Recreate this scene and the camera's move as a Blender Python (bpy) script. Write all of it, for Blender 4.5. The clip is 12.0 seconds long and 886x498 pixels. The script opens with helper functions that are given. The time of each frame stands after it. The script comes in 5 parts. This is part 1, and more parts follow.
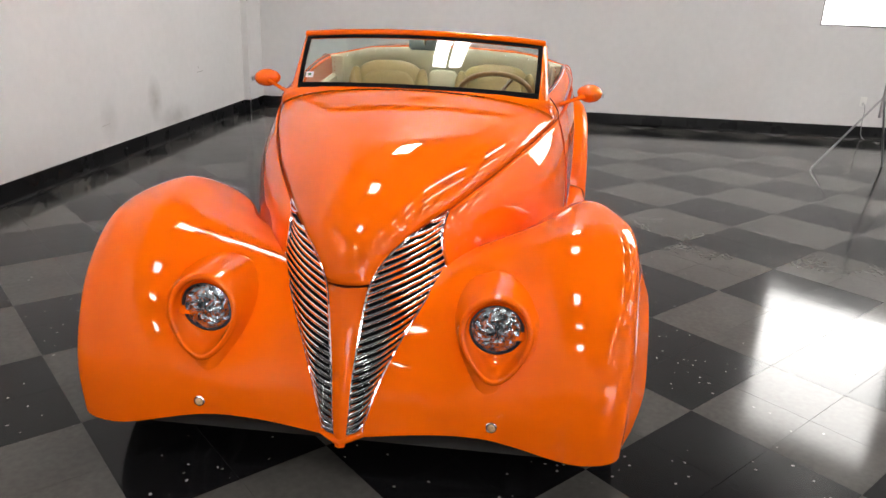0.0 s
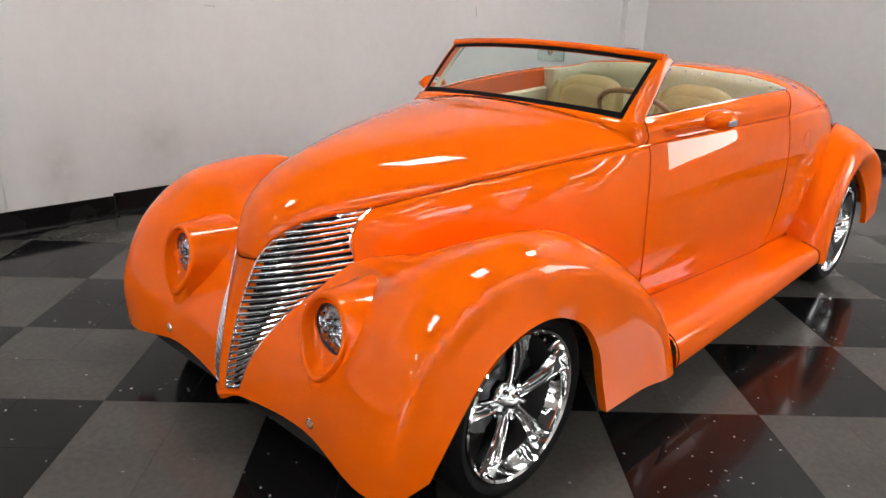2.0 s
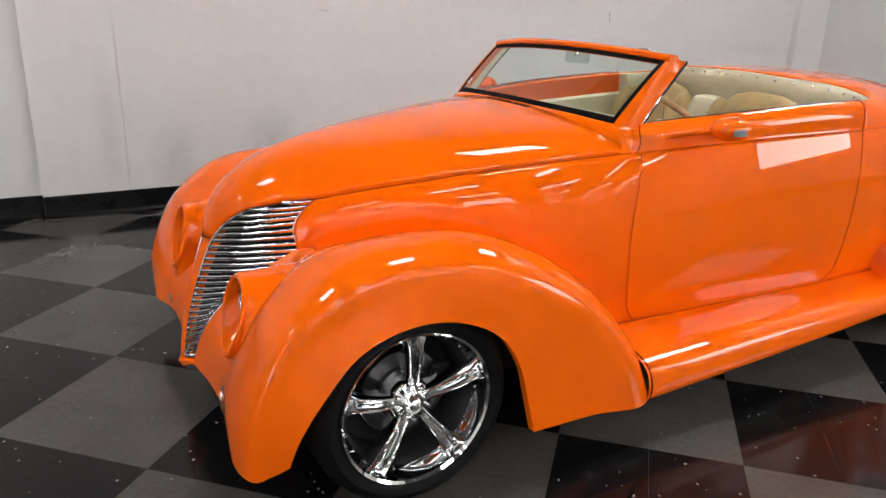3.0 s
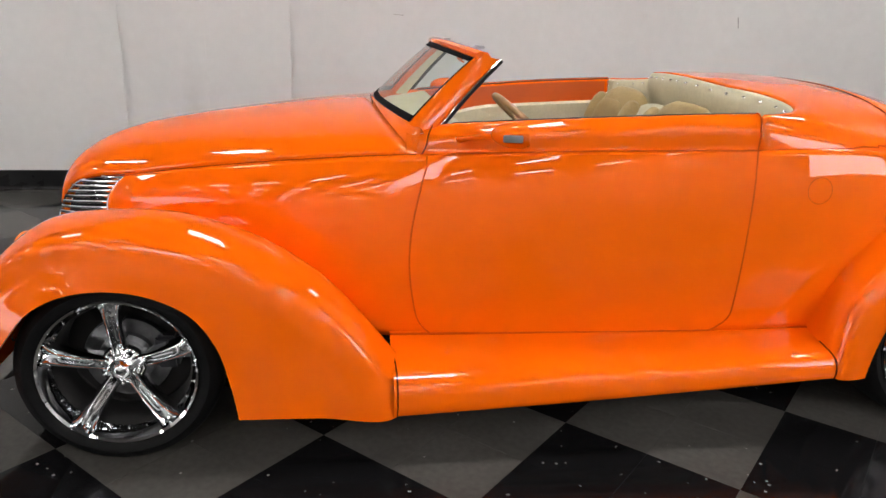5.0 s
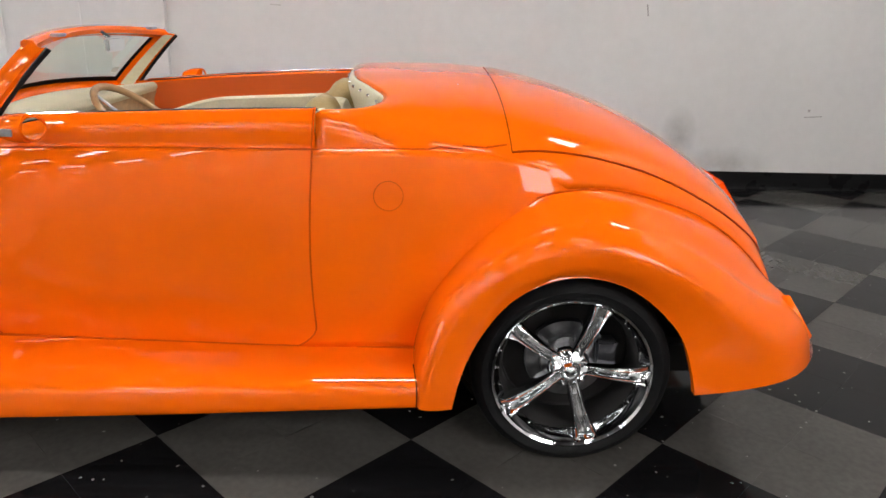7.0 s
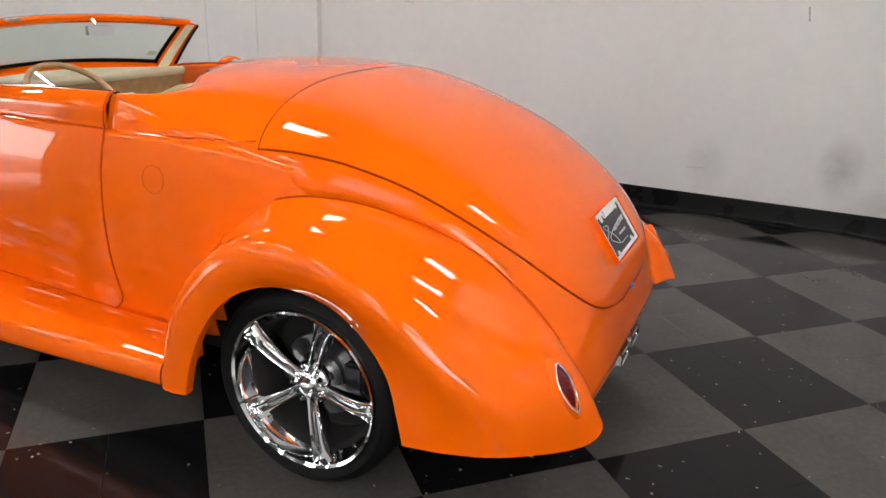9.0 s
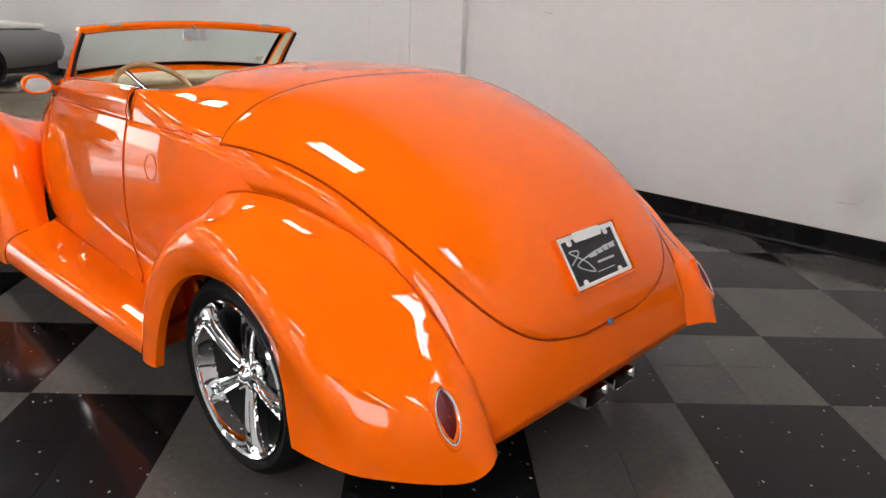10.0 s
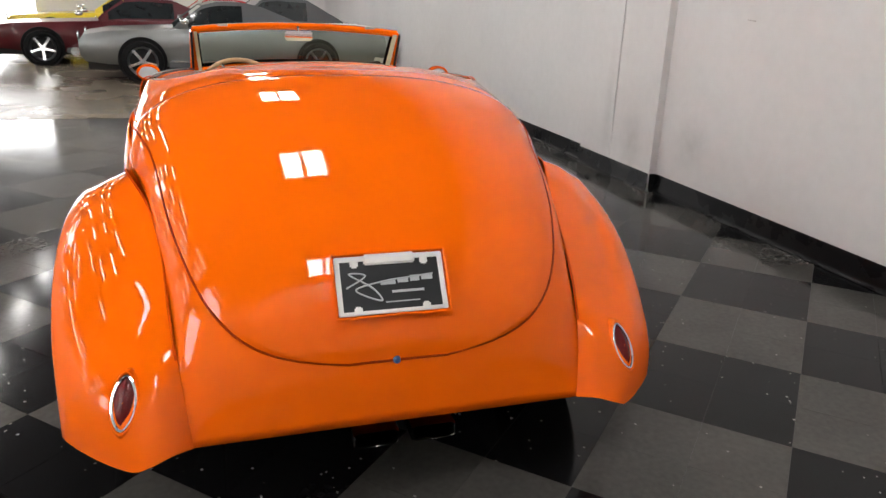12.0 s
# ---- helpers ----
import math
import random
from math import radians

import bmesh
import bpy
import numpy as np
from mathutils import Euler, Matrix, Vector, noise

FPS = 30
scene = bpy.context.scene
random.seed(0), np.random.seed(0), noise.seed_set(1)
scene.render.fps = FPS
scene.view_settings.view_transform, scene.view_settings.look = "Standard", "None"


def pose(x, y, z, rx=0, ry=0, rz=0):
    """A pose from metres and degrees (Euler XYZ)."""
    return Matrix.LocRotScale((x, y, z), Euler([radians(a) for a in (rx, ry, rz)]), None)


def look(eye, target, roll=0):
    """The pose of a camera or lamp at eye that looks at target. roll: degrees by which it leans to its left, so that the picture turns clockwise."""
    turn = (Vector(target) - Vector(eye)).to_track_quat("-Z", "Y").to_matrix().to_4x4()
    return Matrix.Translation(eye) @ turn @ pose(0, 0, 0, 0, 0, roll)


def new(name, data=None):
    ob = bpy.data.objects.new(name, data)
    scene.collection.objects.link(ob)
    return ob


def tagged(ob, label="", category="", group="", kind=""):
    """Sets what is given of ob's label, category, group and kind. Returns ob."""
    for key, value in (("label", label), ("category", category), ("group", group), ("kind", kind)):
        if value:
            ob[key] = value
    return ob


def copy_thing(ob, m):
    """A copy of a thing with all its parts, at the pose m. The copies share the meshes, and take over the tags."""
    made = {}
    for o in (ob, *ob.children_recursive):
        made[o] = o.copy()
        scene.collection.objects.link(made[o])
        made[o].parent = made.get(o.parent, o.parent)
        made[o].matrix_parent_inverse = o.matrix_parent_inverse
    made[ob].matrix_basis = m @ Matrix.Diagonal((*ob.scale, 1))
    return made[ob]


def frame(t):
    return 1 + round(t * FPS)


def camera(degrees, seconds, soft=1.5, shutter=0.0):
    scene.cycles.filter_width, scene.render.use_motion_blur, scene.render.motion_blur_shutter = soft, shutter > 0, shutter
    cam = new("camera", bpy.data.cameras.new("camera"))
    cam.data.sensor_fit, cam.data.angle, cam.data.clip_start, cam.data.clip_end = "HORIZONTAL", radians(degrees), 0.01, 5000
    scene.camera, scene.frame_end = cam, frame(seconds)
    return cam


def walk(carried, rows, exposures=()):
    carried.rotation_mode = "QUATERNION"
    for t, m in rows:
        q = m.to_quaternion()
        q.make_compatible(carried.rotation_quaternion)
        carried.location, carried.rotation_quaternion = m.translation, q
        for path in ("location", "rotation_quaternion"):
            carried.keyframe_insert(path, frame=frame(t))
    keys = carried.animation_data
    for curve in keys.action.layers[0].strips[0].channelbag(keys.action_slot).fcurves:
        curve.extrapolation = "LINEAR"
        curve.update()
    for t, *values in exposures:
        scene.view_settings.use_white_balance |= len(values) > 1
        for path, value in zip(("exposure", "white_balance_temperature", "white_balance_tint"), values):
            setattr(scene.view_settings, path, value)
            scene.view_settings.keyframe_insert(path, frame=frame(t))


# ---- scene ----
cam = camera(63.66, 12.0)

ROWS = [
    (0.0, look((-2.257, -0.453, 1.421), (0.568, -0.182, 0.450), 2.26)),
    (0.5, look((-2.162, -0.873, 1.429), (0.599, -0.223, 0.452), 2.55)),
    (1.0, look((-2.009, -1.260, 1.429), (0.586, -0.117, 0.449), 2.62)),
    (1.5, look((-1.781, -1.620, 1.431), (0.588, -0.061, 0.455), 2.40)),
    (2.0, look((-1.495, -1.953, 1.408), (0.558, 0.019, 0.462), 2.08)),
    (2.5, look((-1.179, -2.221, 1.402), (0.573, 0.025, 0.459), 2.01)),
    (2.7, look((-1.045, -2.311, 1.391), (0.579, 0.031, 0.454), 1.98)),
    (4.5, look((0.309, -2.891, 1.427), (0.845, -0.103, 0.457), 1.53)),
    (5.0, look((0.703, -2.926, 1.385), (1.121, -0.104, 0.458), 1.96)),
    (5.5, look((1.142, -2.962, 1.396), (1.365, -0.120, 0.460), 2.32)),
    (6.0, look((1.567, -2.913, 1.411), (1.752, -0.076, 0.454), 2.41)),
    (6.5, look((1.976, -2.857, 1.424), (2.139, -0.029, 0.434), 2.16)),
    (7.0, look((2.432, -2.848, 1.411), (2.466, -0.008, 0.445), 1.51)),
    (7.5, look((2.839, -2.801, 1.439), (2.785, 0.029, 0.447), 1.78)),
    (9.5, look((4.368, -2.113, 1.443), (2.752, 0.213, 0.456), 2.11)),
    (10.0, look((4.658, -1.826, 1.433), (2.708, 0.235, 0.458), 1.98)),
    (10.5, look((4.902, -1.515, 1.438), (2.679, 0.246, 0.461), 2.07)),
    (11.0, look((5.111, -1.181, 1.437), (2.700, 0.310, 0.456), 2.16)),
    (11.5, look((5.265, -0.821, 1.446), (2.668, 0.308, 0.454), 2.16)),
    (12.0, look((5.353, -0.412, 1.464), (2.649, 0.424, 0.470), 1.97)),
]
walk(cam, ROWS, exposures=((0.0, 0.20), (1.0, 0.08), (2.0, 0.0), (5.5, -0.03), (9.5, -0.06), (12.0, -0.06)))

# ---------------------------------------------------------------- world and light
world = bpy.data.worlds.new("world")
scene.world = world
world.use_nodes = True
sky = world.node_tree.nodes.new("ShaderNodeTexSky")
sky.sky_type, sky.sun_disc, sky.sun_elevation, sky.sun_rotation = "NISHITA", False, radians(50), radians(120)
world.node_tree.links.new(sky.outputs[0], world.node_tree.nodes["Background"].inputs[0])
world.node_tree.nodes["Background"].inputs[1].default_value = 0.15
scene.view_settings.exposure = 0.0
LAMP = 41.0       # twin-panel ceiling lights
STRIP = 25.0      # strip lights of the hall
SOFT = 12.0       # photo lights on stands


# ---------------------------------------------------------------- materials
def mat(name, base, rough=0.5, metal=0.0, coat=0.0, var=0.0, scale=8.0, bump=0.0, bump_scale=60.0, fine=0.0, rough_var=0.0, spec=0.5, each=0.0, emit=0.0, ior=1.5):
    """A procedural surface: base colour with two scales of variation, roughness variation and fine relief."""
    m = bpy.data.materials.new(name)
    m.use_nodes = True
    nt = m.node_tree
    b = nt.nodes["Principled BSDF"]
    b.inputs["Base Color"].default_value = (*base, 1)
    b.inputs["Roughness"].default_value, b.inputs["Metallic"].default_value = rough, metal
    b.inputs["Coat Weight"].default_value, b.inputs["Coat Roughness"].default_value, b.inputs["Coat IOR"].default_value = coat, 0.006, 1.36
    b.inputs["Specular IOR Level"].default_value, b.inputs["IOR"].default_value = spec, ior
    if emit:
        b.inputs["Emission Color"].default_value, b.inputs["Emission Strength"].default_value = (*base, 1), emit
    co = nt.nodes.new("ShaderNodeTexCoord")

    def tex(sc, detail=4.0, obj=True):
        n = nt.nodes.new("ShaderNodeTexNoise")
        n.inputs["Scale"].default_value, n.inputs["Detail"].default_value = sc, detail
        nt.links.new(co.outputs["Object"], n.inputs["Vector"])
        return n.outputs["Fac"]

    if var or fine or each:
        val = None
        for sc, amount in ((scale, var), (scale * 14, fine)):
            if amount:
                r = nt.nodes.new("ShaderNodeMapRange")
                r.inputs["From Min"].default_value, r.inputs["From Max"].default_value = 0.3, 0.7
                r.inputs["To Min"].default_value, r.inputs["To Max"].default_value = 1 - amount, 1 + amount
                nt.links.new(tex(sc), r.inputs["Value"])
                if val is None:
                    val = r.outputs[0]
                else:
                    k = nt.nodes.new("ShaderNodeMath")
                    k.operation = "MULTIPLY"
                    nt.links.new(val, k.inputs[0]), nt.links.new(r.outputs[0], k.inputs[1])
                    val = k.outputs[0]
        if each:
            info = nt.nodes.new("ShaderNodeObjectInfo")
            r = nt.nodes.new("ShaderNodeMapRange")
            r.inputs["To Min"].default_value, r.inputs["To Max"].default_value = 1 - each, 1 + each
            nt.links.new(info.outputs["Random"], r.inputs["Value"])
            if val is None:
                val = r.outputs[0]
            else:
                k = nt.nodes.new("ShaderNodeMath")
                k.operation = "MULTIPLY"
                nt.links.new(val, k.inputs[0]), nt.links.new(r.outputs[0], k.inputs[1])
                val = k.outputs[0]
        hsv = nt.nodes.new("ShaderNodeHueSaturation")
        hsv.inputs["Color"].default_value = (*base, 1)
        nt.links.new(val, hsv.inputs["Value"])
        nt.links.new(hsv.outputs[0], b.inputs["Base Color"])
    if rough_var:
        r = nt.nodes.new("ShaderNodeMapRange")
        r.inputs["From Min"].default_value, r.inputs["From Max"].default_value = 0.3, 0.7
        r.inputs["To Min"].default_value, r.inputs["To Max"].default_value = max(rough - rough_var, 0.02), rough + rough_var
        nt.links.new(tex(scale * 0.6, 6.0), r.inputs["Value"])
        nt.links.new(r.outputs[0], b.inputs["Roughness"])
    if bump:
        n = nt.nodes.new("ShaderNodeBump")
        n.inputs["Strength"].default_value, n.inputs["Distance"].default_value = bump, 0.004
        nt.links.new(tex(bump_scale, 5.0), n.inputs["Height"])
        nt.links.new(n.outputs[0], b.inputs["Normal"])
    return m


def floor_tile_mat(name, base, speck, rough=0.16, ior=1.22):
    """Polished vinyl tile: mottled, with small pale chips and worn patches, and waxed gloss that varies."""
    m = mat(name, base, rough, var=0.12, scale=3.0, fine=0.10, rough_var=0.05, each=0.07, bump=0.05, bump_scale=9.0, spec=0.5, ior=ior)
    nt = m.node_tree
    b = nt.nodes["Principled BSDF"]
    co = nt.nodes.new("ShaderNodeNewGeometry")
    v = nt.nodes.new("ShaderNodeTexVoronoi")
    v.inputs["Scale"].default_value = 26.0
    nt.links.new(co.outputs["Position"], v.inputs["Vector"])
    n = nt.nodes.new("ShaderNodeTexNoise")
    n.inputs["Scale"].default_value = 90.0
    nt.links.new(co.outputs["Position"], n.inputs["Vector"])
    lim = nt.nodes.new("ShaderNodeMath")
    lim.operation = "MULTIPLY_ADD"
    lim.inputs[1].default_value, lim.inputs[2].default_value = 0.44, -0.105
    nt.links.new(n.outputs["Fac"], lim.inputs[0])
    less = nt.nodes.new("ShaderNodeMath")
    less.operation = "LESS_THAN"
    nt.links.new(v.outputs["Distance"], less.inputs[0])
    nt.links.new(lim.outputs[0], less.inputs[1])
    pick = nt.nodes.new("ShaderNodeMath")
    pick.operation = "MULTIPLY"
    sep = nt.nodes.new("ShaderNodeSeparateColor")
    nt.links.new(v.outputs["Color"], sep.inputs[0])
    some = nt.nodes.new("ShaderNodeMath")
    some.operation = "LESS_THAN"
    some.inputs[1].default_value = speck
    nt.links.new(sep.outputs[0], some.inputs[0])
    nt.links.new(less.outputs[0], pick.inputs[0])
    nt.links.new(some.outputs[0], pick.inputs[1])
    mix = nt.nodes.new("ShaderNodeMix")
    mix.data_type = "RGBA"
    old = b.inputs["Base Color"].links[0].from_socket
    nt.links.new(pick.outputs[0], mix.inputs[0])
    nt.links.new(old, mix.inputs[6])
    mix.inputs[7].default_value = (0.24, 0.23, 0.215, 1)
    nt.links.new(mix.outputs[2], b.inputs["Base Color"])
    return m


def emission(name, colour, strength):
    m = bpy.data.materials.new(name)
    m.use_nodes = True
    b = m.node_tree.nodes["Principled BSDF"]
    b.inputs["Base Color"].default_value = (*colour, 1)
    b.inputs["Emission Color"].default_value, b.inputs["Emission Strength"].default_value = (*colour, 1), strength
    return m


def clear_glass(name, tint, ior=1.45):
    """Thin glazing: mostly clear, with a sharp reflection that grows at grazing angles."""
    m = bpy.data.materials.new(name)
    m.use_nodes = True
    nt = m.node_tree
    nt.nodes.remove(nt.nodes["Principled BSDF"])
    t, g, f, mix, steep, amount = (nt.nodes.new("ShaderNode" + k) for k in ("BsdfTransparent", "BsdfGlossy", "LayerWeight", "MixShader", "Math", "MapRange"))
    t.inputs[0].default_value = (*tint, 1)
    g.inputs["Roughness"].default_value = 0.01
    f.inputs["Blend"].default_value = 0.5
    steep.operation = "POWER"
    steep.inputs[1].default_value = 5.0
    amount.inputs["To Min"].default_value, amount.inputs["To Max"].default_value = 2 * ((ior - 1) / (ior + 1)) ** 2, 1.0
    nt.links.new(f.outputs["Facing"], steep.inputs[0])
    nt.links.new(steep.outputs[0], amount.inputs["Value"])
    nt.links.new(amount.outputs[0], mix.inputs[0])
    nt.links.new(t.outputs[0], mix.inputs[1]), nt.links.new(g.outputs[0], mix.inputs[2])
    nt.links.new(mix.outputs[0], nt.nodes["Material Output"].inputs[0])
    return m


PAINT = mat("orange_paint", (0.92, 0.136, 0.002), 0.5, coat=1.0, var=0.03, scale=3.0, spec=0.0)
# the body orange about a third darker, for the door tops' inner faces
PAINT_DARKER = mat("darker_orange_paint", (0.62, 0.09, 0.006), 0.3, coat=0.6, var=0.05, scale=5.0)
GAP = mat("panel_gap", (0.09, 0.010, 0.002), 0.9, var=0.1, spec=0.0)
# darker orange for shallow panel gaps, and for shade painted along creases
GAP_AND_CREASE = mat("shallow_gap_and_crease_shade", (0.60, 0.072, 0.004), 0.9, var=0.1, spec=0.0)
LID_GAP = mat("lid_gap", (0.32, 0.032, 0.003), 0.9, var=0.1, spec=0.0)
BLACK = mat("black_rubber", (0.008, 0.008, 0.009), 0.6, spec=0.25, var=0.2, scale=20, bump=0.1)
SEAL = mat("matt_black_seal", (0.004, 0.004, 0.0045), 0.75, spec=0.08, var=0.2, scale=20)
TYRE = mat("tyre_rubber", (0.006, 0.006, 0.0065), 0.62, spec=0.15, var=0.25, scale=14, bump=0.2, bump_scale=120)
UNDER = mat("underbody_black", (0.012, 0.011, 0.011), 0.8, var=0.3, scale=6)
CHROME = mat("chrome", (0.86, 0.87, 0.88), 0.05, metal=1.0, rough_var=0.02, scale=9)
DULL_CHROME = mat("dull_chrome", (0.38, 0.37, 0.36), 0.10, metal=1.0, var=0.15, scale=12)
DISC = mat("brake_disc_steel", (0.16, 0.16, 0.165), 0.35, metal=1.0, var=0.2, scale=40)
STEEL = mat("brushed_steel", (0.42, 0.42, 0.43), 0.32, metal=1.0, var=0.15, scale=30)
DARKMETAL = mat("dark_metal", (0.05, 0.05, 0.055), 0.45, metal=0.8, var=0.2)
CREAM = mat("cream_vinyl", (0.66, 0.60, 0.42), 0.5, var=0.05, scale=6, fine=0.05, bump=0.25, bump_scale=180)
TAN = mat("tan_leather", (0.40, 0.29, 0.12), 0.48, var=0.10, scale=6, fine=0.07, bump=0.35, bump_scale=150)
CARPET = mat("tan_carpet", (0.26, 0.19, 0.10), 0.95, var=0.2, scale=30, fine=0.2, bump=0.6, bump_scale=400)
WOOD = mat("tan_wheel_rim", (0.42, 0.25, 0.12), 0.35, var=0.2, scale=25, coat=0.3)
RED_LENS = mat("red_lens", (0.11, 0.003, 0.003), 0.22, spec=0.25, coat=0.25, var=0.25, scale=40, bump=0.4, bump_scale=220)
LENS = mat("cut_glass_lens", (0.42, 0.44, 0.46), 0.08, metal=0.9, var=0.7, scale=45, fine=0.3, bump=1.0, bump_scale=60)
AMBER = mat("clear_amber_lens", (0.55, 0.33, 0.16), 0.12, coat=1.0, var=0.4, scale=120)
MIRROR = mat("mirror_glass", (0.82, 0.84, 0.85), 0.02, metal=1.0)
WHITE = mat("white_plastic", (0.78, 0.77, 0.74), 0.45, var=0.04)
PLATE = mat("plate_black", (0.010, 0.011, 0.013), 0.35, spec=0.3, coat=0.1, var=0.2, scale=15)
SILVERINK = mat("silver_ink", (0.45, 0.46, 0.48), 0.4, var=0.1)
BLUE = mat("blue_lock", (0.10, 0.22, 0.42), 0.3, metal=0.5)
GLASS = clear_glass("windscreen_glass", (0.80, 0.89, 0.85), 1.48)
GREEN = mat("green_ink", (0.10, 0.25, 0.12), 0.5)
DARK_TILE = floor_tile_mat("dark_vinyl_tile", (0.0075, 0.0073, 0.0080), 0.38, 0.12, 1.20)
LIGHT_TILE = floor_tile_mat("grey_vinyl_tile", (0.068, 0.0645, 0.059), 0.06, 0.12, 1.20)
for m in (DARK_TILE, LIGHT_TILE):
    wax = m.node_tree.nodes["Principled BSDF"].inputs
    wax["Coat Weight"].default_value, wax["Coat Roughness"].default_value, wax["Coat IOR"].default_value = 0.22, 0.09, 1.28
GROUT = mat("tile_joint", (0.05, 0.047, 0.045), 0.6, var=0.3)
CONCRETE = mat("polished_concrete", (0.17, 0.14, 0.105), 0.26, ior=1.3, var=0.28, scale=0.9, fine=0.12, rough_var=0.08)
WALL = mat("white_wall_paint", (0.68, 0.668, 0.662), 0.55, var=0.035, scale=0.9, fine=0.02, bump=0.12, bump_scale=35)


def stain(m, x, y, z, rx, rz, amount):
    """A soft grey smudge on the wall about (x, y, z)."""
    nt = m.node_tree
    b = nt.nodes["Principled BSDF"]
    geo, off, size, grad, grain, k, mix = (nt.nodes.new("ShaderNode" + n) for n in ("NewGeometry", "VectorMath", "VectorMath", "TexGradient", "TexNoise", "Math", "Mix"))
    off.operation, size.operation, grad.gradient_type = "SUBTRACT", "DIVIDE", "SPHERICAL"
    off.inputs[1].default_value, size.inputs[1].default_value = (x, y, z), (rx, 0.3, rz)
    grain.inputs["Scale"].default_value, grain.inputs["Detail"].default_value = 9.0, 4.0
    k.operation, mix.data_type = "MULTIPLY", "RGBA"
    nt.links.new(geo.outputs["Position"], off.inputs[0])
    nt.links.new(off.outputs[0], size.inputs[0])
    nt.links.new(size.outputs[0], grad.inputs[0])
    nt.links.new(geo.outputs["Position"], grain.inputs["Vector"])
    nt.links.new(grad.outputs["Fac"], k.inputs[0])
    nt.links.new(grain.outputs["Fac"], k.inputs[1])
    strength = nt.nodes.new("ShaderNodeMath")
    strength.operation = "MULTIPLY"
    strength.inputs[1].default_value = amount
    nt.links.new(k.outputs[0], strength.inputs[0])
    nt.links.new(strength.outputs[0], mix.inputs[0])
    nt.links.new(b.inputs["Base Color"].links[0].from_socket, mix.inputs[6])
    mix.inputs[7].default_value = (0.20, 0.19, 0.17, 1)
    nt.links.new(mix.outputs[2], b.inputs["Base Color"])


for spot in ((4.43, 3.05, 0.44, 0.16, 0.26, 0.95), (4.85, 3.05, 0.21, 0.42, 0.16, 0.75), (3.57, 3.03, 0.38, 0.16, 0.24, 0.45), (0.70, 2.97, 0.46, 0.26, 0.25, 0.5), (0.0, 2.90, 0.36, 0.20, 0.35, 0.5), (-0.42, 2.89, 0.58, 0.10, 0.6, 0.35)):
    stain(WALL, *spot)
COVE = mat("black_cove_base", (0.006, 0.006, 0.0065), 0.30, ior=1.2, var=0.3, scale=5, rough_var=0.1)
# dark tone chosen to keep white reflections off the car paint
CEILING = mat("dark_ceiling_paint", (0.13, 0.13, 0.132), 0.8, var=0.08, scale=1.5)
STEELWORK = mat("ceiling_steel", (0.30, 0.30, 0.30), 0.6, var=0.1)
DIFFUSER = emission("troffer_diffuser", (1.0, 0.975, 0.95), LAMP)
TUBES = emission("strip_light_diffuser", (1.0, 0.975, 0.95), STRIP)
DAYLIGHT = emission("bright_daylight", (1.0, 1.0, 1.0), 5.0)
SOFTBOX = emission("softbox_cloth", (1.0, 0.98, 0.95), SOFT)


# ---------------------------------------------------------------- building blocks
def part(name, bm, material, parent=None, label="", smooth=True):
    """Links a bmesh as one mesh object, under a thing or a part."""
    me = bpy.data.meshes.new(name)
    bmesh.ops.recalc_face_normals(bm, faces=bm.faces)
    for f in bm.faces:
        f.smooth = smooth
    bm.to_mesh(me)
    bm.free()
    me.materials.append(material)
    ob = new(name, me)
    ob.parent = parent
    if smooth:
        me.set_sharp_from_angle(angle=radians(40))
    return tagged(ob, label)


def thing(name, label, category, group="", kind="", m=None):
    ob = new(name)
    ob.empty_display_size = 0.1
    if m is not None:
        ob.matrix_basis = m
    return tagged(ob, label, category, group, kind)


def spline(pts, n):
    """n points along a smooth curve through pts, the same number on each stretch."""
    p = np.array([tuple(v) for v in pts], float)
    if len(p) == 2:
        return [Vector(p[0] + (p[1] - p[0]) * t) for t in np.linspace(0, 1, n)]
    d = np.maximum(np.linalg.norm(np.diff(p, axis=0), axis=1), 1e-6) ** 0.5
    k = np.r_[0, np.cumsum(d)]
    m = np.zeros_like(p)
    slope = np.diff(p, axis=0) / d[:, None]
    m[1:-1] = (slope[:-1] * d[1:, None] + slope[1:] * d[:-1, None]) / (d[:-1] + d[1:])[:, None]
    m[0], m[-1] = 1.5 * slope[0] - 0.5 * m[1], 1.5 * slope[-1] - 0.5 * m[-2]
    out = []
    for t in np.linspace(0, len(p) - 1, n):
        i = min(int(t), len(p) - 2)
        u = t - i
        out.append(Vector((2 * u**3 - 3 * u**2 + 1) * p[i] + (u**3 - 2 * u**2 + u) * d[i] * m[i] + (3 * u**2 - 2 * u**3) * p[i + 1] + (u**3 - u**2) * d[i] * m[i + 1]))
    return out


def even(pts, n):
    """n points along a polyline, evenly spaced."""
    p = np.array([tuple(v) for v in pts], float)
    k = np.r_[0, np.cumsum(np.linalg.norm(np.diff(p, axis=0), axis=1))]
    return [Vector([np.interp(t, k, p[:, a]) for a in range(3)]) for t in np.linspace(0, k[-1], n)]


def at(curve, t):
    """The point at t, from 0 to 1, of a list of points."""
    i = min(max(t, 0), 1) * (len(curve) - 1)
    j = min(int(i), len(curve) - 2)
    return curve[j].lerp(curve[j + 1], i - j)


def flip(pts):
    return [Vector((p[0], -p[1], p[2])) for p in pts]


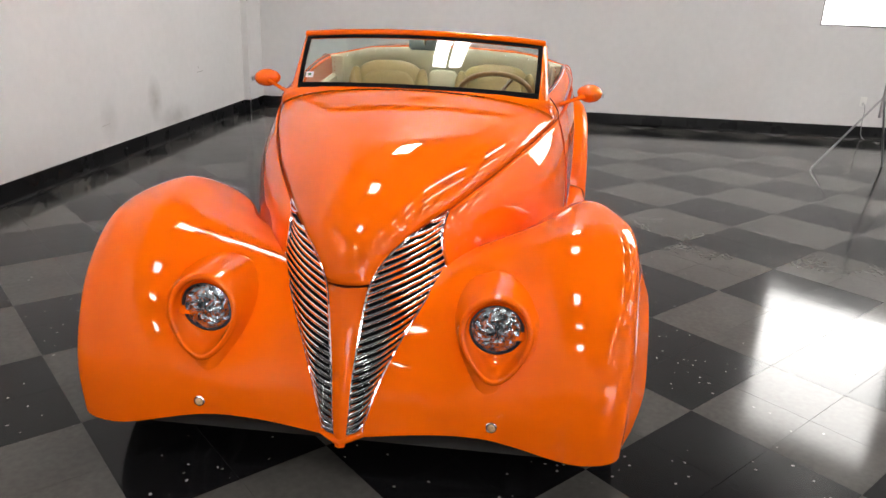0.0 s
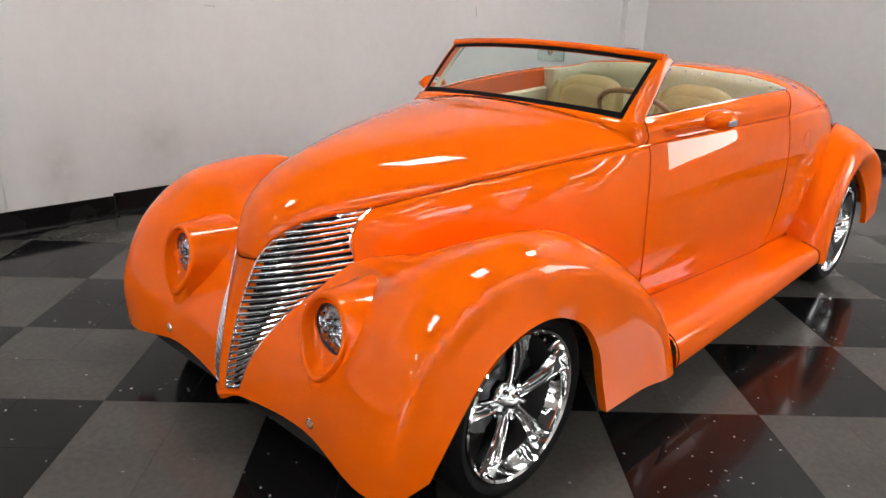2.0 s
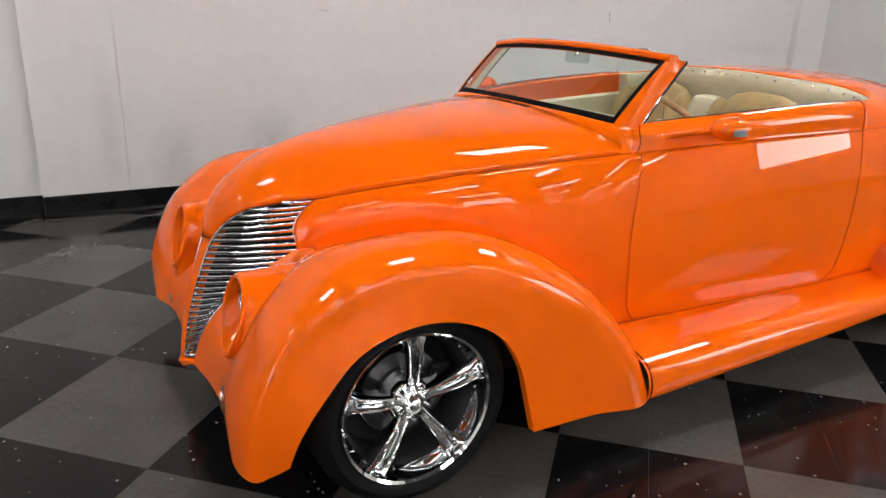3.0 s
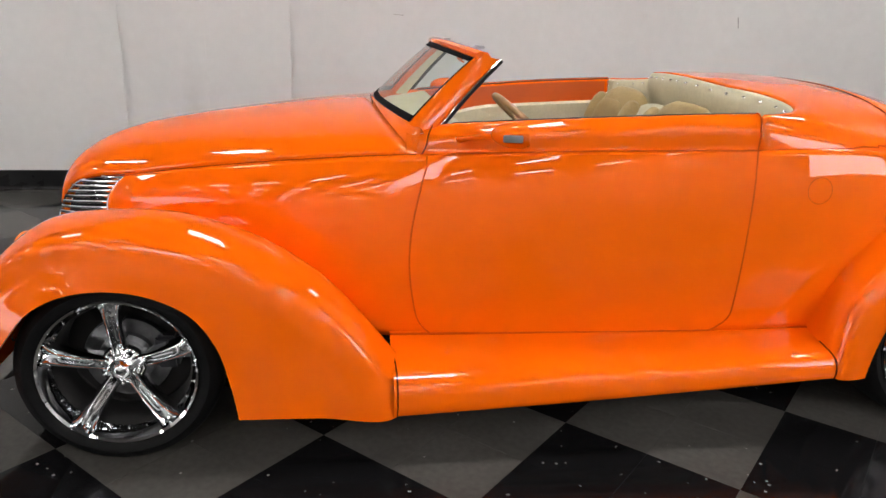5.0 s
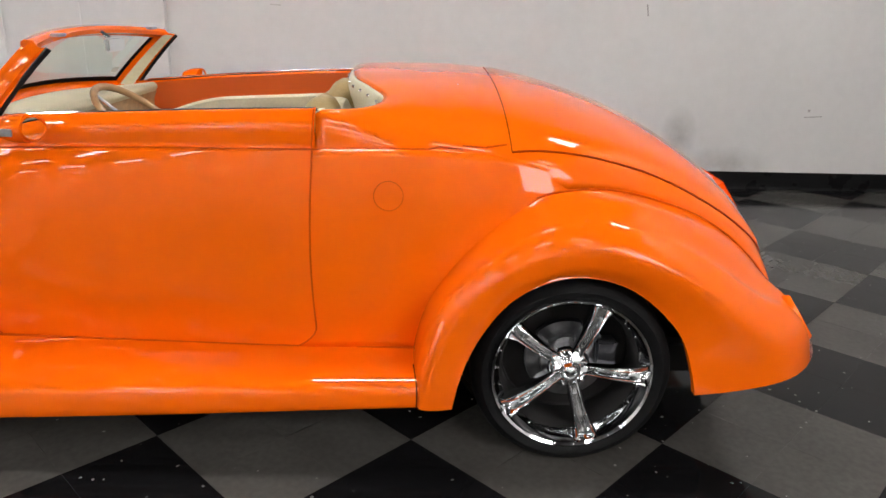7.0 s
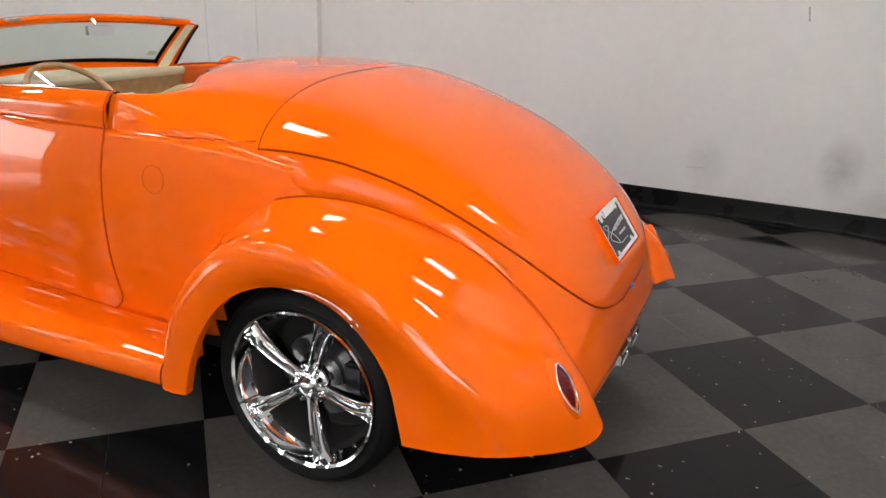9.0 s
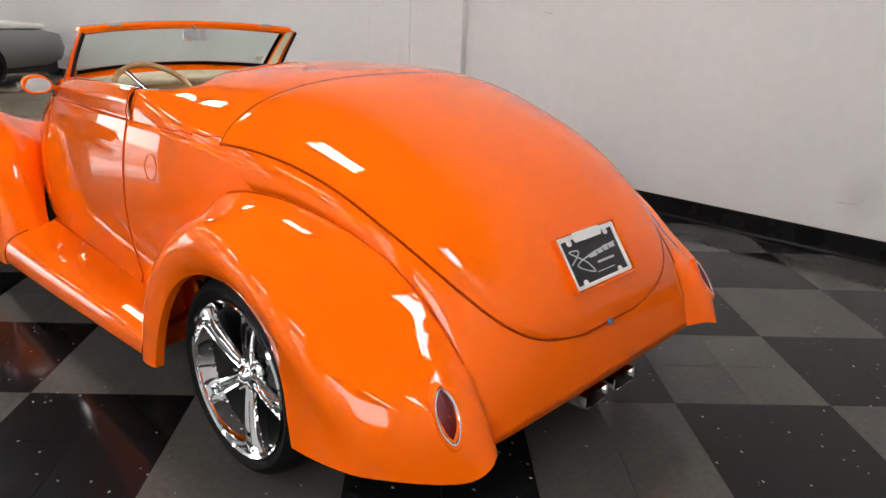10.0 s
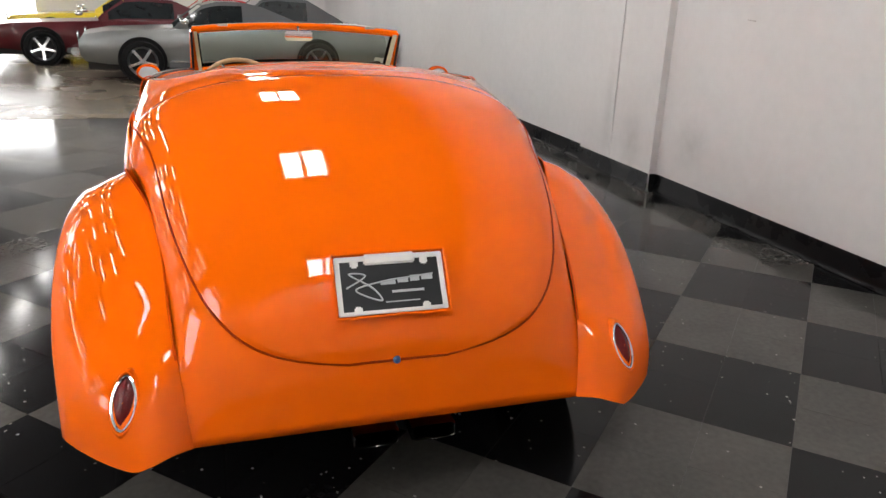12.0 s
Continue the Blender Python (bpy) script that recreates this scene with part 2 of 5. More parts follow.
def skin(rows, closed=False, caps=False, bm=None):
    """A surface over rows of points."""
    bm = bm or bmesh.new()
    vs = [[bm.verts.new(p) for p in r] for r in rows]
    n = len(vs[0])
    for a, b in zip(vs, vs[1:]):
        for i in range(n if closed else n - 1):
            j = (i + 1) % n
            try:
                bm.faces.new((a[i], a[j], b[j], b[i]))
            except ValueError:
                pass
    if caps:
        bm.faces.new(vs[0])
        bm.faces.new(vs[-1])
    return bm


def weld(bm, d=0.0004):
    bmesh.ops.remove_doubles(bm, verts=bm.verts, dist=d)
    return bm


def loft(curves, ns, nv):
    """Rows across the given long curves: ns along, nv across."""
    lines = [spline(c, ns) for c in curves]
    return [spline([l[i] for l in lines], nv) for i in range(ns)]


def tube(pts, r, n=8, bm=None, squash=1.0, taper=None, closed=False):
    """A round or flattened bar along points."""
    bm = bm or bmesh.new()
    pts = [Vector(p) for p in pts]
    rows, last = [], None
    for i, p in enumerate(pts):
        a = pts[(i - 1) % len(pts)] if closed or i else pts[0]
        b = pts[(i + 1) % len(pts)] if closed or i < len(pts) - 1 else pts[-1]
        d = (b - a).normalized()
        side = d.orthogonal().normalized() if last is None else (last - d * last.dot(d)).normalized()
        last = side
        up = d.cross(side)
        k = r * (taper[i] if taper else 1)
        rows.append([p + side * k * math.cos(t) + up * k * squash * math.sin(t) for t in (2 * math.pi * j / n for j in range(n))])
    if closed:
        rows.append(rows[0])
        return weld(skin(rows, True, bm=bm), 1e-5)
    return skin(rows, True, True, bm)


def lathe(profile, n=48, bm=None, closed=False):
    """Turns (radius, y) points about the y axis."""
    bm = bm or bmesh.new()
    rows = [[Vector((r * math.cos(2 * math.pi * k / n), y, r * math.sin(2 * math.pi * k / n))) for k in range(n)] for r, y in profile]
    if closed:
        rows.append(rows[0])
        return weld(skin(rows, True, bm=bm), 1e-5)
    return skin(rows, True, bm=bm)


def box(x0, x1, y0, y1, z0, z1, bevel=0.0, bm=None, seg=2):
    own = bm is None
    bm = bm or bmesh.new()
    r = bmesh.ops.create_cube(bm, size=1, matrix=Matrix.LocRotScale(((x0 + x1) / 2, (y0 + y1) / 2, (z0 + z1) / 2), None, (x1 - x0, y1 - y0, z1 - z0)))
    if bevel and own:
        bmesh.ops.bevel(bm, geom=bm.edges[:], offset=bevel, segments=seg, affect="EDGES")
    return bm


def moved(bm, m):
    bmesh.ops.transform(bm, matrix=m, verts=bm.verts)
    return bm


def solid(ob, thickness, offset=-1.0):
    mod = ob.modifiers.new("thickness", "SOLIDIFY")
    mod.thickness, mod.offset = thickness, offset
    return ob


def both(name, rows_or_fn, material, parent, thick=0.0, label="", closed=False):
    """A panel on the driver's side and its mirror image on the other."""
    made = []
    for s in (-1, 1):
        rows = [[Vector((p[0], s * p[1], p[2])) for p in r] for r in rows_or_fn]
        ob = part(name, skin(rows, closed), material, parent, label)
        if thick:
            solid(ob, thick, 0.0)
        made.append(ob)
    return made


# ---------------------------------------------------------------- the room
# The vinyl tiles lie at 45.5 degrees to the car; one corner of the pattern is at ORIGIN.
SIDE_Y, END_X, FRONT_X, FAR_Y, HIGH, BASE = 2.958, 7.40, -17.0, -15.0, 6.6, 0.15
SIDE = pose(0, SIDE_Y, 0, 0, 0, 1.23)      # the long wall, its face along the local x axis
TILE, TURN, ORIGIN = 0.613, radians(45.41), Vector((-0.242, 0.110, 0.0))


def wall(name, x0, x1, y0, y1, z0, z1, label, m=None):
    bm = box(x0, x1, y0, y1, z0, z1)
    ob = part(name, moved(bm, m) if m else bm, WALL, None, label, smooth=False)
    return tagged(ob, category="wall", kind="structure")


PIER_L, PIER_R, PIER_OUT, CORNER, CORNER_OUT = -0.87, 0.32, 0.065, 6.88, 0.08
wall("wall_side", FRONT_X - 0.4, END_X + 0.3, 0, 0.2, 0, HIGH, "smooth white painted wall with faint scuffs", SIDE)
wall("wall_end", END_X, END_X + 0.2, FAR_Y, SIDE_Y + 0.16, 0, HIGH, "plain white painted end wall of the showroom")
# never in view: this wall is added only to enclose the light
wall("wall_opposite", FRONT_X, END_X + 0.2, FAR_Y - 0.2, FAR_Y, 0, HIGH, "white wall added out of view to close the hall")
wall("wall_pier_end", CORNER, END_X - 0.003, -CORNER_OUT, -0.001, 0, HIGH, "shallow white painted pier in the corner", SIDE)
wall("wall_pier", PIER_L, PIER_R, -PIER_OUT, -0.001, 0, HIGH, "shallow white painted pier on the side wall", SIDE)
# the front wall stands open at a wide roller door
wall("wall_front", FRONT_X - 0.2, FRONT_X, -5.1, SIDE_Y - 0.36, 0, HIGH, "white painted front wall beside an open door")
wall("wall_front_top", FRONT_X - 0.2, FRONT_X, -11.0, -5.1, 2.9, HIGH, "white painted wall over the open door")
wall("wall_front_far", FRONT_X - 0.2, FRONT_X, FAR_Y, -11.0, 0, HIGH, "white painted front wall past the open door")
# ceiling is out of view, added to close the hall and dim reflections
tagged(part("ceiling", box(FRONT_X - 0.2, END_X + 0.2, FAR_Y - 0.2, SIDE_Y + 0.5, HIGH, HIGH + 0.2), CEILING, None, "dark grey hall ceiling, added out of view", smooth=False), category="ceiling", kind="structure")


def cove(name, x0, y0, x1, y1, m=None, high=BASE):
    """Black cove base: a flat strip with a rounded foot."""
    d = Vector((x1 - x0, y1 - y0, 0)).normalized()
    n = Vector((-d.y, d.x, 0))
    prof = [(0.0, high), (0.006, high), (0.009, high - 0.01), (0.009, 0.03), (0.016, 0.012), (0.03, 0.004), (0.03, 0.0)]
    rows = [[Vector((x, y, 0)) + n * a + Vector((0, 0, z)) for a, z in prof] for x, y in ((x0, y0), (x1, y1))]
    bm = skin(rows)
    return tagged(part(name, moved(bm, m) if m else bm, COVE, None, "glossy black vinyl cove base along the wall"), category="baseboard", kind="structure")


for nm, a in (("baseboard_side", (CORNER, 0, PIER_R, 0)), ("baseboard_pier_return", (PIER_R, 0, PIER_R, -PIER_OUT)), ("baseboard_corner", (END_X, -CORNER_OUT, CORNER, -CORNER_OUT)), ("baseboard_corner_return", (CORNER, -CORNER_OUT, CORNER, 0)),
              ("baseboard_pier", (PIER_R, -PIER_OUT, PIER_L, -PIER_OUT)), ("baseboard_pier_side", (PIER_L, -PIER_OUT, PIER_L, 0)), ("baseboard_side_front", (PIER_L, 0, FRONT_X, 0))):
    cove(nm, *a, SIDE)
cove("baseboard_end", END_X, FAR_Y, END_X, SIDE_Y + 0.07)

ground = tagged(part("ground", box(-60, 40, -50, 40, -0.30, -0.012), CONCRETE, None, "brown polished concrete floor", smooth=False), category="floor", kind="structure")


def lattice(i, j):
    c, s = math.cos(TURN), math.sin(TURN)
    return ORIGIN + Vector((c * i - s * j, s * i + c * j, 0)) * TILE


tagged(part("ground_hall", box(-40, -3.85, -16, SIDE_Y + 0.15, -0.010, 0.003), CONCRETE, None, "brown polished concrete of the hall", smooth=False), category="floor", kind="structure")
floor = tagged(part("floor", box(-4.0, END_X + 0.1, FAR_Y, SIDE_Y + 0.2, -0.011, -0.004), GROUT, None, "checkered black and grey vinyl tile floor", smooth=False), category="floor", kind="structure")


# ---------------------------------------------------------------- lights of the hall
def troffer(m, first=[]):
    """A ceiling fitting: steel tray with two long diffusers."""
    if first:
        return copy_thing(first[0], m)
    t = thing("ceiling_light", "long white twin-panel fluorescent ceiling light, switched on", "lamp", "ceiling lights of the hall", m=m)
    bm = box(-0.64, 0.64, -0.48, 0.48, 0.012, 0.09, 0.006)
    part("tray", bm, WHITE, t)
    for x in (-0.45, 0.45):
        part("rod", tube([(x, 0, 0.088), (x, 0, 0.552)], 0.006, 6), STEELWORK, t)
    for y in (-0.225, 0.225):
        part("diffuser", box(-0.58, 0.58, y - 0.185, y + 0.185, 0.0, 0.02, 0.005), DIFFUSER, t, "glowing diffuser")
    first.append(t)
    return t


for x in (-13.6, -8.6, -3.6, 1.4, 6.3):
    troffer(pose(x, -0.15, HIGH - 0.55))


def strip_light(m, first=[]):
    """A narrow hanging fitting with one glowing diffuser."""
    if first:
        return copy_thing(first[0], m)
    t = thing("strip_light", "narrow white fluorescent strip light, switched on", "lamp", "strip lights of the hall", m=m)
    part("tray", box(-0.66, 0.66, -0.15, 0.15, 0.012, 0.08, 0.006), WHITE, t)
    for x in (-0.5, 0.5):
        part("rod", tube([(x, 0, 0.078), (x, 0, 1.002)], 0.005, 6), STEELWORK, t)
    part("diffuser", box(-0.62, 0.62, -0.13, 0.13, 0.0, 0.02, 0.005), TUBES, t, "glowing diffuser")
    first.append(t)
    return t


for x in (-14.2, -11.6, -9.0, -6.4, -3.8, -1.2, 1.4, 4.0, 6.5):
    for y in (-5.2, -7.5, -9.8, -12.1, -14.3):
        strip_light(pose(x, y, HIGH - 1.0))

tagged(part("backdrop", box(-19.6, -19.5, -14.0, -1.0, -0.01, 6.0), DAYLIGHT, None, "overexposed white daylight outside the door", smooth=False), category="backdrop", kind="structure")


def photo_light(m, z, half_w, half_h):
    """A softbox on a tripod stand, its cloth centred at height z."""
    t = thing("photo_light", "white softbox photo light on a grey tripod stand, switched on", "lamp", "photo lights", m=m)
    corners = ((-1, -1), (1, -1), (1, 1), (-1, 1))
    part("softbox", skin([[Vector((a * 0.10, -0.28, b * 0.10 + z)) for a, b in corners], [Vector((a * (half_w + 0.01), 0.02, b * (half_h + 0.01) + z)) for a, b in corners]], True), BLACK, t, "black cloth hood", smooth=False)
    part("cloth", box(-half_w, half_w, 0.0, 0.018, z - half_h, z + half_h, 0.004), SOFTBOX, t, "glowing white cloth")
    part("pole", tube([(0, -0.2, 0.55), (0, -0.2, z)], 0.015, 10), STEEL, t)
    for k in range(3):
        a = k * 2.094 + 0.5
        part("leg", tube([(0, -0.2, 0.75), (0.5 * math.cos(a), -0.2 + 0.5 * math.sin(a), 0.012)], 0.010, 8), STEEL, t)
    return t


photo_light(pose(4.90, -3.79, 0, 0, 0, 52), 2.16, 0.62, 0.78)
photo_light(pose(-0.4, -4.7, 0, 0, 0, 20), 2.72, 0.50, 0.27)


# ---------------------------------------------------------------- the orange roadster
# x runs from the front axle to the rear axle at 2.88, y to the passenger's side.
car = thing("roadster", "glossy orange custom roadster with chrome wheels and cream interior", "car")


def V(*a):
    return Vector(a)


# hood: centre line and side seam
HOOD_C = spline([V(-0.390, 0, 0.648), V(-0.368, 0, 0.735), V(-0.318, 0, 0.815), V(-0.22, 0, 0.89), V(-0.08, 0, 0.948), V(0.12, 0, 0.992), V(0.38, 0, 1.030), V(0.62, 0, 1.058), V(0.825, 0, 1.073)], 41)
HOOD_E = spline([V(-0.372, 0.062, 0.650), V(-0.335, 0.096, 0.71), V(-0.272, 0.15, 0.762), V(-0.18, 0.203, 0.790), V(-0.07, 0.258, 0.806), V(0.15, 0.36, 0.852), V(0.42, 0.465, 0.897), V(0.70, 0.555, 0.933), V(0.945, 0.622, 0.957)], 41)


def arch(c, e, n, k=None, power=None, start=0.0, stop=1.0):
    """A half section from the centre point c to the edge point e."""
    out = []
    for i in range(n):
        t = start + (stop - start) * i / (n - 1)
        if power:
            a = t * math.pi / 2
            across, down = math.sin(a) ** (2 / power), 1 - math.cos(a) ** (2 / power)
        else:
            across, down = math.sin(k * t) / math.sin(k), (1 - math.cos(k * t)) / (1 - math.cos(k))
        out.append(V(c.x + (e.x - c.x) * down, c.y + (e.y - c.y) * across, c.z + (e.z - c.z) * down))
    return out


rows = []
for i, (c, e) in enumerate(zip(HOOD_C, HOOD_E)):
    half = arch(c, e, 15, k=1.0 + 0.45 * i / 40)
    rows.append(flip(half[::-1]) + half[1:])
hood_end = rows[-1]
hood = solid(part("hood", skin(rows), PAINT, car, "smooth orange hood with a pointed nose"), 0.006)

# long sides of the body, from the grille to the rear fender
BELT = [V(-0.07, 0.258, 0.802), V(-0.01, 0.288, 0.816), V(0.15, 0.362, 0.848), V(0.42, 0.467, 0.893), V(0.70, 0.557, 0.929), V(0.955, 0.628, 0.955), V(1.5, 0.708, 0.985), V(2.06, 0.752, 1.0), V(2.4, 0.7585, 1.006), V(2.75, 0.728, 0.968), V(3.1, 0.60, 0.82)]
UPPER = [V(-0.135, 0.246, 0.730), V(-0.075, 0.296, 0.735), V(0.15, 0.405, 0.77), V(0.42, 0.522, 0.79), V(0.70, 0.62, 0.80), V(0.955, 0.676, 0.80), V(1.5, 0.746, 0.82), V(2.06, 0.782, 0.84), V(2.4, 0.787, 0.84), V(2.75, 0.760, 0.82), V(3.1, 0.64, 0.75)]
LOWER = [V(-0.142, 0.262, 0.640), V(-0.08, 0.304, 0.645), V(0.15, 0.42, 0.60), V(0.42, 0.55, 0.57), V(0.70, 0.648, 0.55), V(0.955, 0.698, 0.55), V(1.5, 0.752, 0.57), V(2.06, 0.782, 0.59), V(2.4, 0.782, 0.59), V(2.75, 0.755, 0.60), V(3.1, 0.66, 0.60)]
SILL = [V(-0.12, 0.28, 0.50), V(-0.05, 0.31, 0.45), V(0.15, 0.42, 0.42), V(0.42, 0.55, 0.38), V(0.70, 0.635, 0.34), V(0.955, 0.665, 0.325), V(1.5, 0.705, 0.33), V(2.06, 0.74, 0.345), V(2.4, 0.74, 0.35), V(2.75, 0.73, 0.40), V(3.1, 0.68, 0.40)]
side_rows = loft([BELT, UPPER, LOWER, SILL], 73, 22)
for ob in both("body_side", side_rows, PAINT, car, label="smooth orange body side"):
    # opening for the rear wheel
    bm = bmesh.new()
    bm.from_mesh(ob.data)
    bmesh.ops.delete(bm, geom=[f for f in bm.faces if (f.calc_center_median().xz - Vector((2.88, 0.33))).length < 0.40 or f.calc_center_median().x > 2.95 and f.calc_center_median().z < 0.6], context="FACES")
    bm.to_mesh(ob.data)
    bm.free()
    solid(ob, 0.006, 0.0)


def on_side(x, z, out=0.0):
    """A point of the driver-side body at x and height z, with y as positive."""
    best = None
    for k in range(len(side_rows) - 1):
        if side_rows[k][10].x <= x <= side_rows[k + 1][10].x:
            f = (x - side_rows[k][10].x) / (side_rows[k + 1][10].x - side_rows[k][10].x)
            line = [a.lerp(b, f) for a, b in zip(side_rows[k], side_rows[k + 1])]
            for a, b in zip(line, line[1:]):
                if min(a.z, b.z) <= z <= max(a.z, b.z):
                    best = a.lerp(b, (z - a.z) / (b.z - a.z))
    if best is None:
        best = V(x, 0.7, z)
    return V(x, best.y + out, z)


# upper sides: from the belt crease to the rail along the cockpit
TOP = spline([V(0.915, 0.535, 1.036), V(0.965, 0.562, 1.042), V(1.04, 0.586, 1.048), V(1.25, 0.630, 1.066), V(1.5, 0.668, 1.084), V(1.8, 0.700, 1.102), V(2.07, 0.716, 1.113)], 37)
belt_fine = spline(BELT, 400)


def belt_at(x):
    p = min(belt_fine, key=lambda q: abs(q.x - x))
    return V(x, p.y, p.z)


rows = []
for p in TOP:
    b = belt_at(p.x)
    rows.append(spline([b, V(p.x, b.y - 0.004, b.z + 0.004), V(p.x, (b.y * 0.45 + p.y * 0.55) + 0.016, (b.z + p.z) / 2 + 0.012), V(p.x, p.y + 0.002, p.z - 0.006), V(p.x, p.y - 0.010, p.z), V(p.x, p.y - 0.030, p.z - 0.004), V(p.x, p.y - 0.036, p.z - 0.02), V(p.x, p.y - 0.040, p.z - 0.11)], 22))
both("door_rail", rows, PAINT, car, label="orange rolled rail along the cockpit")

# rear deck and tail
DECK_C = [V(2.388, 0, 1.187), V(2.574, 0, 1.183), V(2.765, 0, 1.150), V(2.966, 0, 1.093), V(3.171, 0, 1.012), V(3.359, 0, 0.902), V(3.502, 0, 0.789), V(3.602, 0, 0.657), V(3.651, 0, 0.524), V(3.677, 0, 0.348)]
DECK_E = [V(2.369, 0.7665, 0.905), V(2.575, 0.7560, 0.898), V(2.784, 0.736, 0.892), V(2.967, 0.688, 0.876), V(3.145, 0.649, 0.832), V(3.301, 0.621, 0.751), V(3.437, 0.599, 0.638), V(3.542, 0.591, 0.516), V(3.602, 0.589, 0.420), V(3.653, 0.583, 0.332)]
RIM = spline([V(2.115, 0, 1.187), V(2.12, 0.16, 1.184), V(2.15, 0.33, 1.172), V(2.21, 0.47, 1.160), V(2.262, 0.57, 1.136), V(2.225, 0.655, 1.118), V(2.07, 0.716, 1.113)], 40)
RIM_ALL = RIM + spline([V(2.07, 0.728, 1.09), V(2.07, 0.745, 1.04), V(2.07, 0.7505, 0.998), V(2.07, 0.764, 0.905)], 9)
NU = 33
# the sections are squarer behind the doors and rounder towards the tail
deck_rows = [even(RIM_ALL, NU)] + [even(arch(c, e, 80, power=2.25 + 0.75 * max(0.0, 1 - k / 20) ** 1.5), NU) for k, (c, e) in enumerate(zip(spline(DECK_C, 55), spline(DECK_E, 55)))]
# a soft stretch between the cockpit rim and the first full section
deck_rows[1:1] = [[a.lerp(b, t) + V(0, 0, 0.004 * math.sin(math.pi * t)) for a, b in zip(deck_rows[0], deck_rows[1])] for t in (0.12, 0.3, 0.5, 0.75)]
full = [flip(r[::-1]) + r[1:] for r in deck_rows]
solid(part("rear_body", skin(full), PAINT, car, "rounded orange tail with the deck"), 0.006)
DECK0 = 5


def deck(s, u, out=0.0):
    """A point of the tail: s from 0 at the first full section to 1 at the bottom edge, u from -1 to 1 across."""
    r = s * (len(deck_rows) - 1 - DECK0) + DECK0
    i = min(int(r), len(deck_rows) - 2)
    c = min(abs(u), 1) * (NU - 1)
    j = min(int(c), NU - 2)
    f, g = r - i, c - j
    a, b, p, q = deck_rows[i][j], deck_rows[i + 1][j], deck_rows[i][j + 1], deck_rows[i + 1][j + 1]
    v = (a * (1 - f) + b * f) * (1 - g) + (p * (1 - f) + q * f) * g
    n = (p - a).cross(b - a).normalized()
    if n.x < 0 and n.z < 0.2:
        n = -n
    if n.z < -0.2:
        n = -n
    v = v + n * out
    return V(v.x, v.y if u >= 0 else -v.y, v.z)


def tail_at(x, z):
    """The point of the tail's side nearest to that length and height."""
    return min((p for r in deck_rows[1:24] for p in even(r[NU // 2:], 60)), key=lambda p: (p.x - x) ** 2 + (p.z - z) ** 2)


# trunk lid
S_TOP, S_LOW = 0.135, 0.888
side_u = spline([V(0.0, 0.875, 0), V(0.09, 0.862, 0), V(0.18, 0.862, 0), V(0.3, 0.873, 0), V(0.46, 0.884, 0), V(0.56, 0.870, 0), V(0.67, 0.830, 0), V(0.74, 0.79, 0), V(0.80, 0.742, 0), V(0.90, 0.62, 0), V(0.955, 0.49, 0), V(0.985, 0.34, 0), V(1.0, 0.22, 0)], 97)


def lid_half(t):
    return float(np.interp(t, [p.x for p in side_u], [p.y for p in side_u]))


rows = []
for k in range(64):
    t = k / 63
    s = S_TOP + (S_LOW - S_TOP) * t
    w = lid_half(t)
    line = []
    for j in range(41):
        u = -w + 2 * w * j / 40
        edge = min(1.0, (1 - abs(u / w)) * 11, t * 40, (1 - t) * 14 if w < 0.6 else 1.0)
        sag = 0.03 * (abs(u) / 0.8) ** 2 * (1 - t) ** 6
        line.append(deck(s + sag * 0.6, u, (0.0045 + 0.005 * min(1, t * 3)) * math.sin(max(edge, 0.0) * math.pi / 2) ** 0.8 + 0.001))
    rows.append(line)
lid = part("trunk_lid", skin(rows), PAINT, car, "smooth rounded orange trunk lid")
outline = [r[0] for r in rows] + [p for p in rows[-1][1:-1]] + [r[-1] for r in rows[::-1]] + [p for p in rows[0][::-1][1:-1]]
part("lid_gap", tube(outline[: 64 + 39 + 64], 0.0038, 6), LID_GAP, lid, "dark gap round the lid")
part("lid_gap", tube(outline[64 + 39 + 63:] + [outline[0]], 0.0014, 6), GAP, lid)

# fenders: long curves from the front edge over the wheel to the running board
F_IN = [V(-0.465, 0.059, 0.197), V(-0.430, 0.092, 0.330), V(-0.358, 0.145, 0.450), V(-0.255, 0.208, 0.555), V(-0.135, 0.264, 0.640), V(0.000, 0.335, 0.655), V(0.200, 0.435, 0.630), V(0.400, 0.540, 0.570), V(0.600, 0.617, 0.500), V(0.782, 0.686, 0.384), V(0.922, 0.715, 0.245)]
F_VAL = [V(-0.448, 0.401, 0.219), V(-0.432, 0.366, 0.327), V(-0.349, 0.366, 0.466), V(-0.255, 0.392, 0.582), V(-0.150, 0.434, 0.684), V(0.005, 0.484, 0.708), V(0.210, 0.549, 0.695), V(0.427, 0.590, 0.652), V(0.622, 0.661, 0.540), V(0.792, 0.708, 0.386), V(0.921, 0.737, 0.253)]
F_CROWN = [V(-0.479, 0.703, 0.180), V(-0.475, 0.652, 0.332), V(-0.417, 0.635, 0.502), V(-0.343, 0.643, 0.634), V(-0.199, 0.667, 0.753), V(0.002, 0.704, 0.794), V(0.221, 0.730, 0.788), V(0.441, 0.731, 0.708), V(0.637, 0.750, 0.588), V(0.803, 0.773, 0.408), V(0.931, 0.790, 0.231)]
F_OUT = [V(-0.450, 0.808, 0.189), V(-0.459, 0.807, 0.351), V(-0.407, 0.813, 0.502), V(-0.333, 0.822, 0.609), V(-0.173, 0.837, 0.719), V(0.011, 0.848, 0.753), V(0.203, 0.850, 0.729), V(0.417, 0.865, 0.654), V(0.615, 0.881, 0.532), V(0.775, 0.901, 0.364), V(0.866, 0.916, 0.155)]
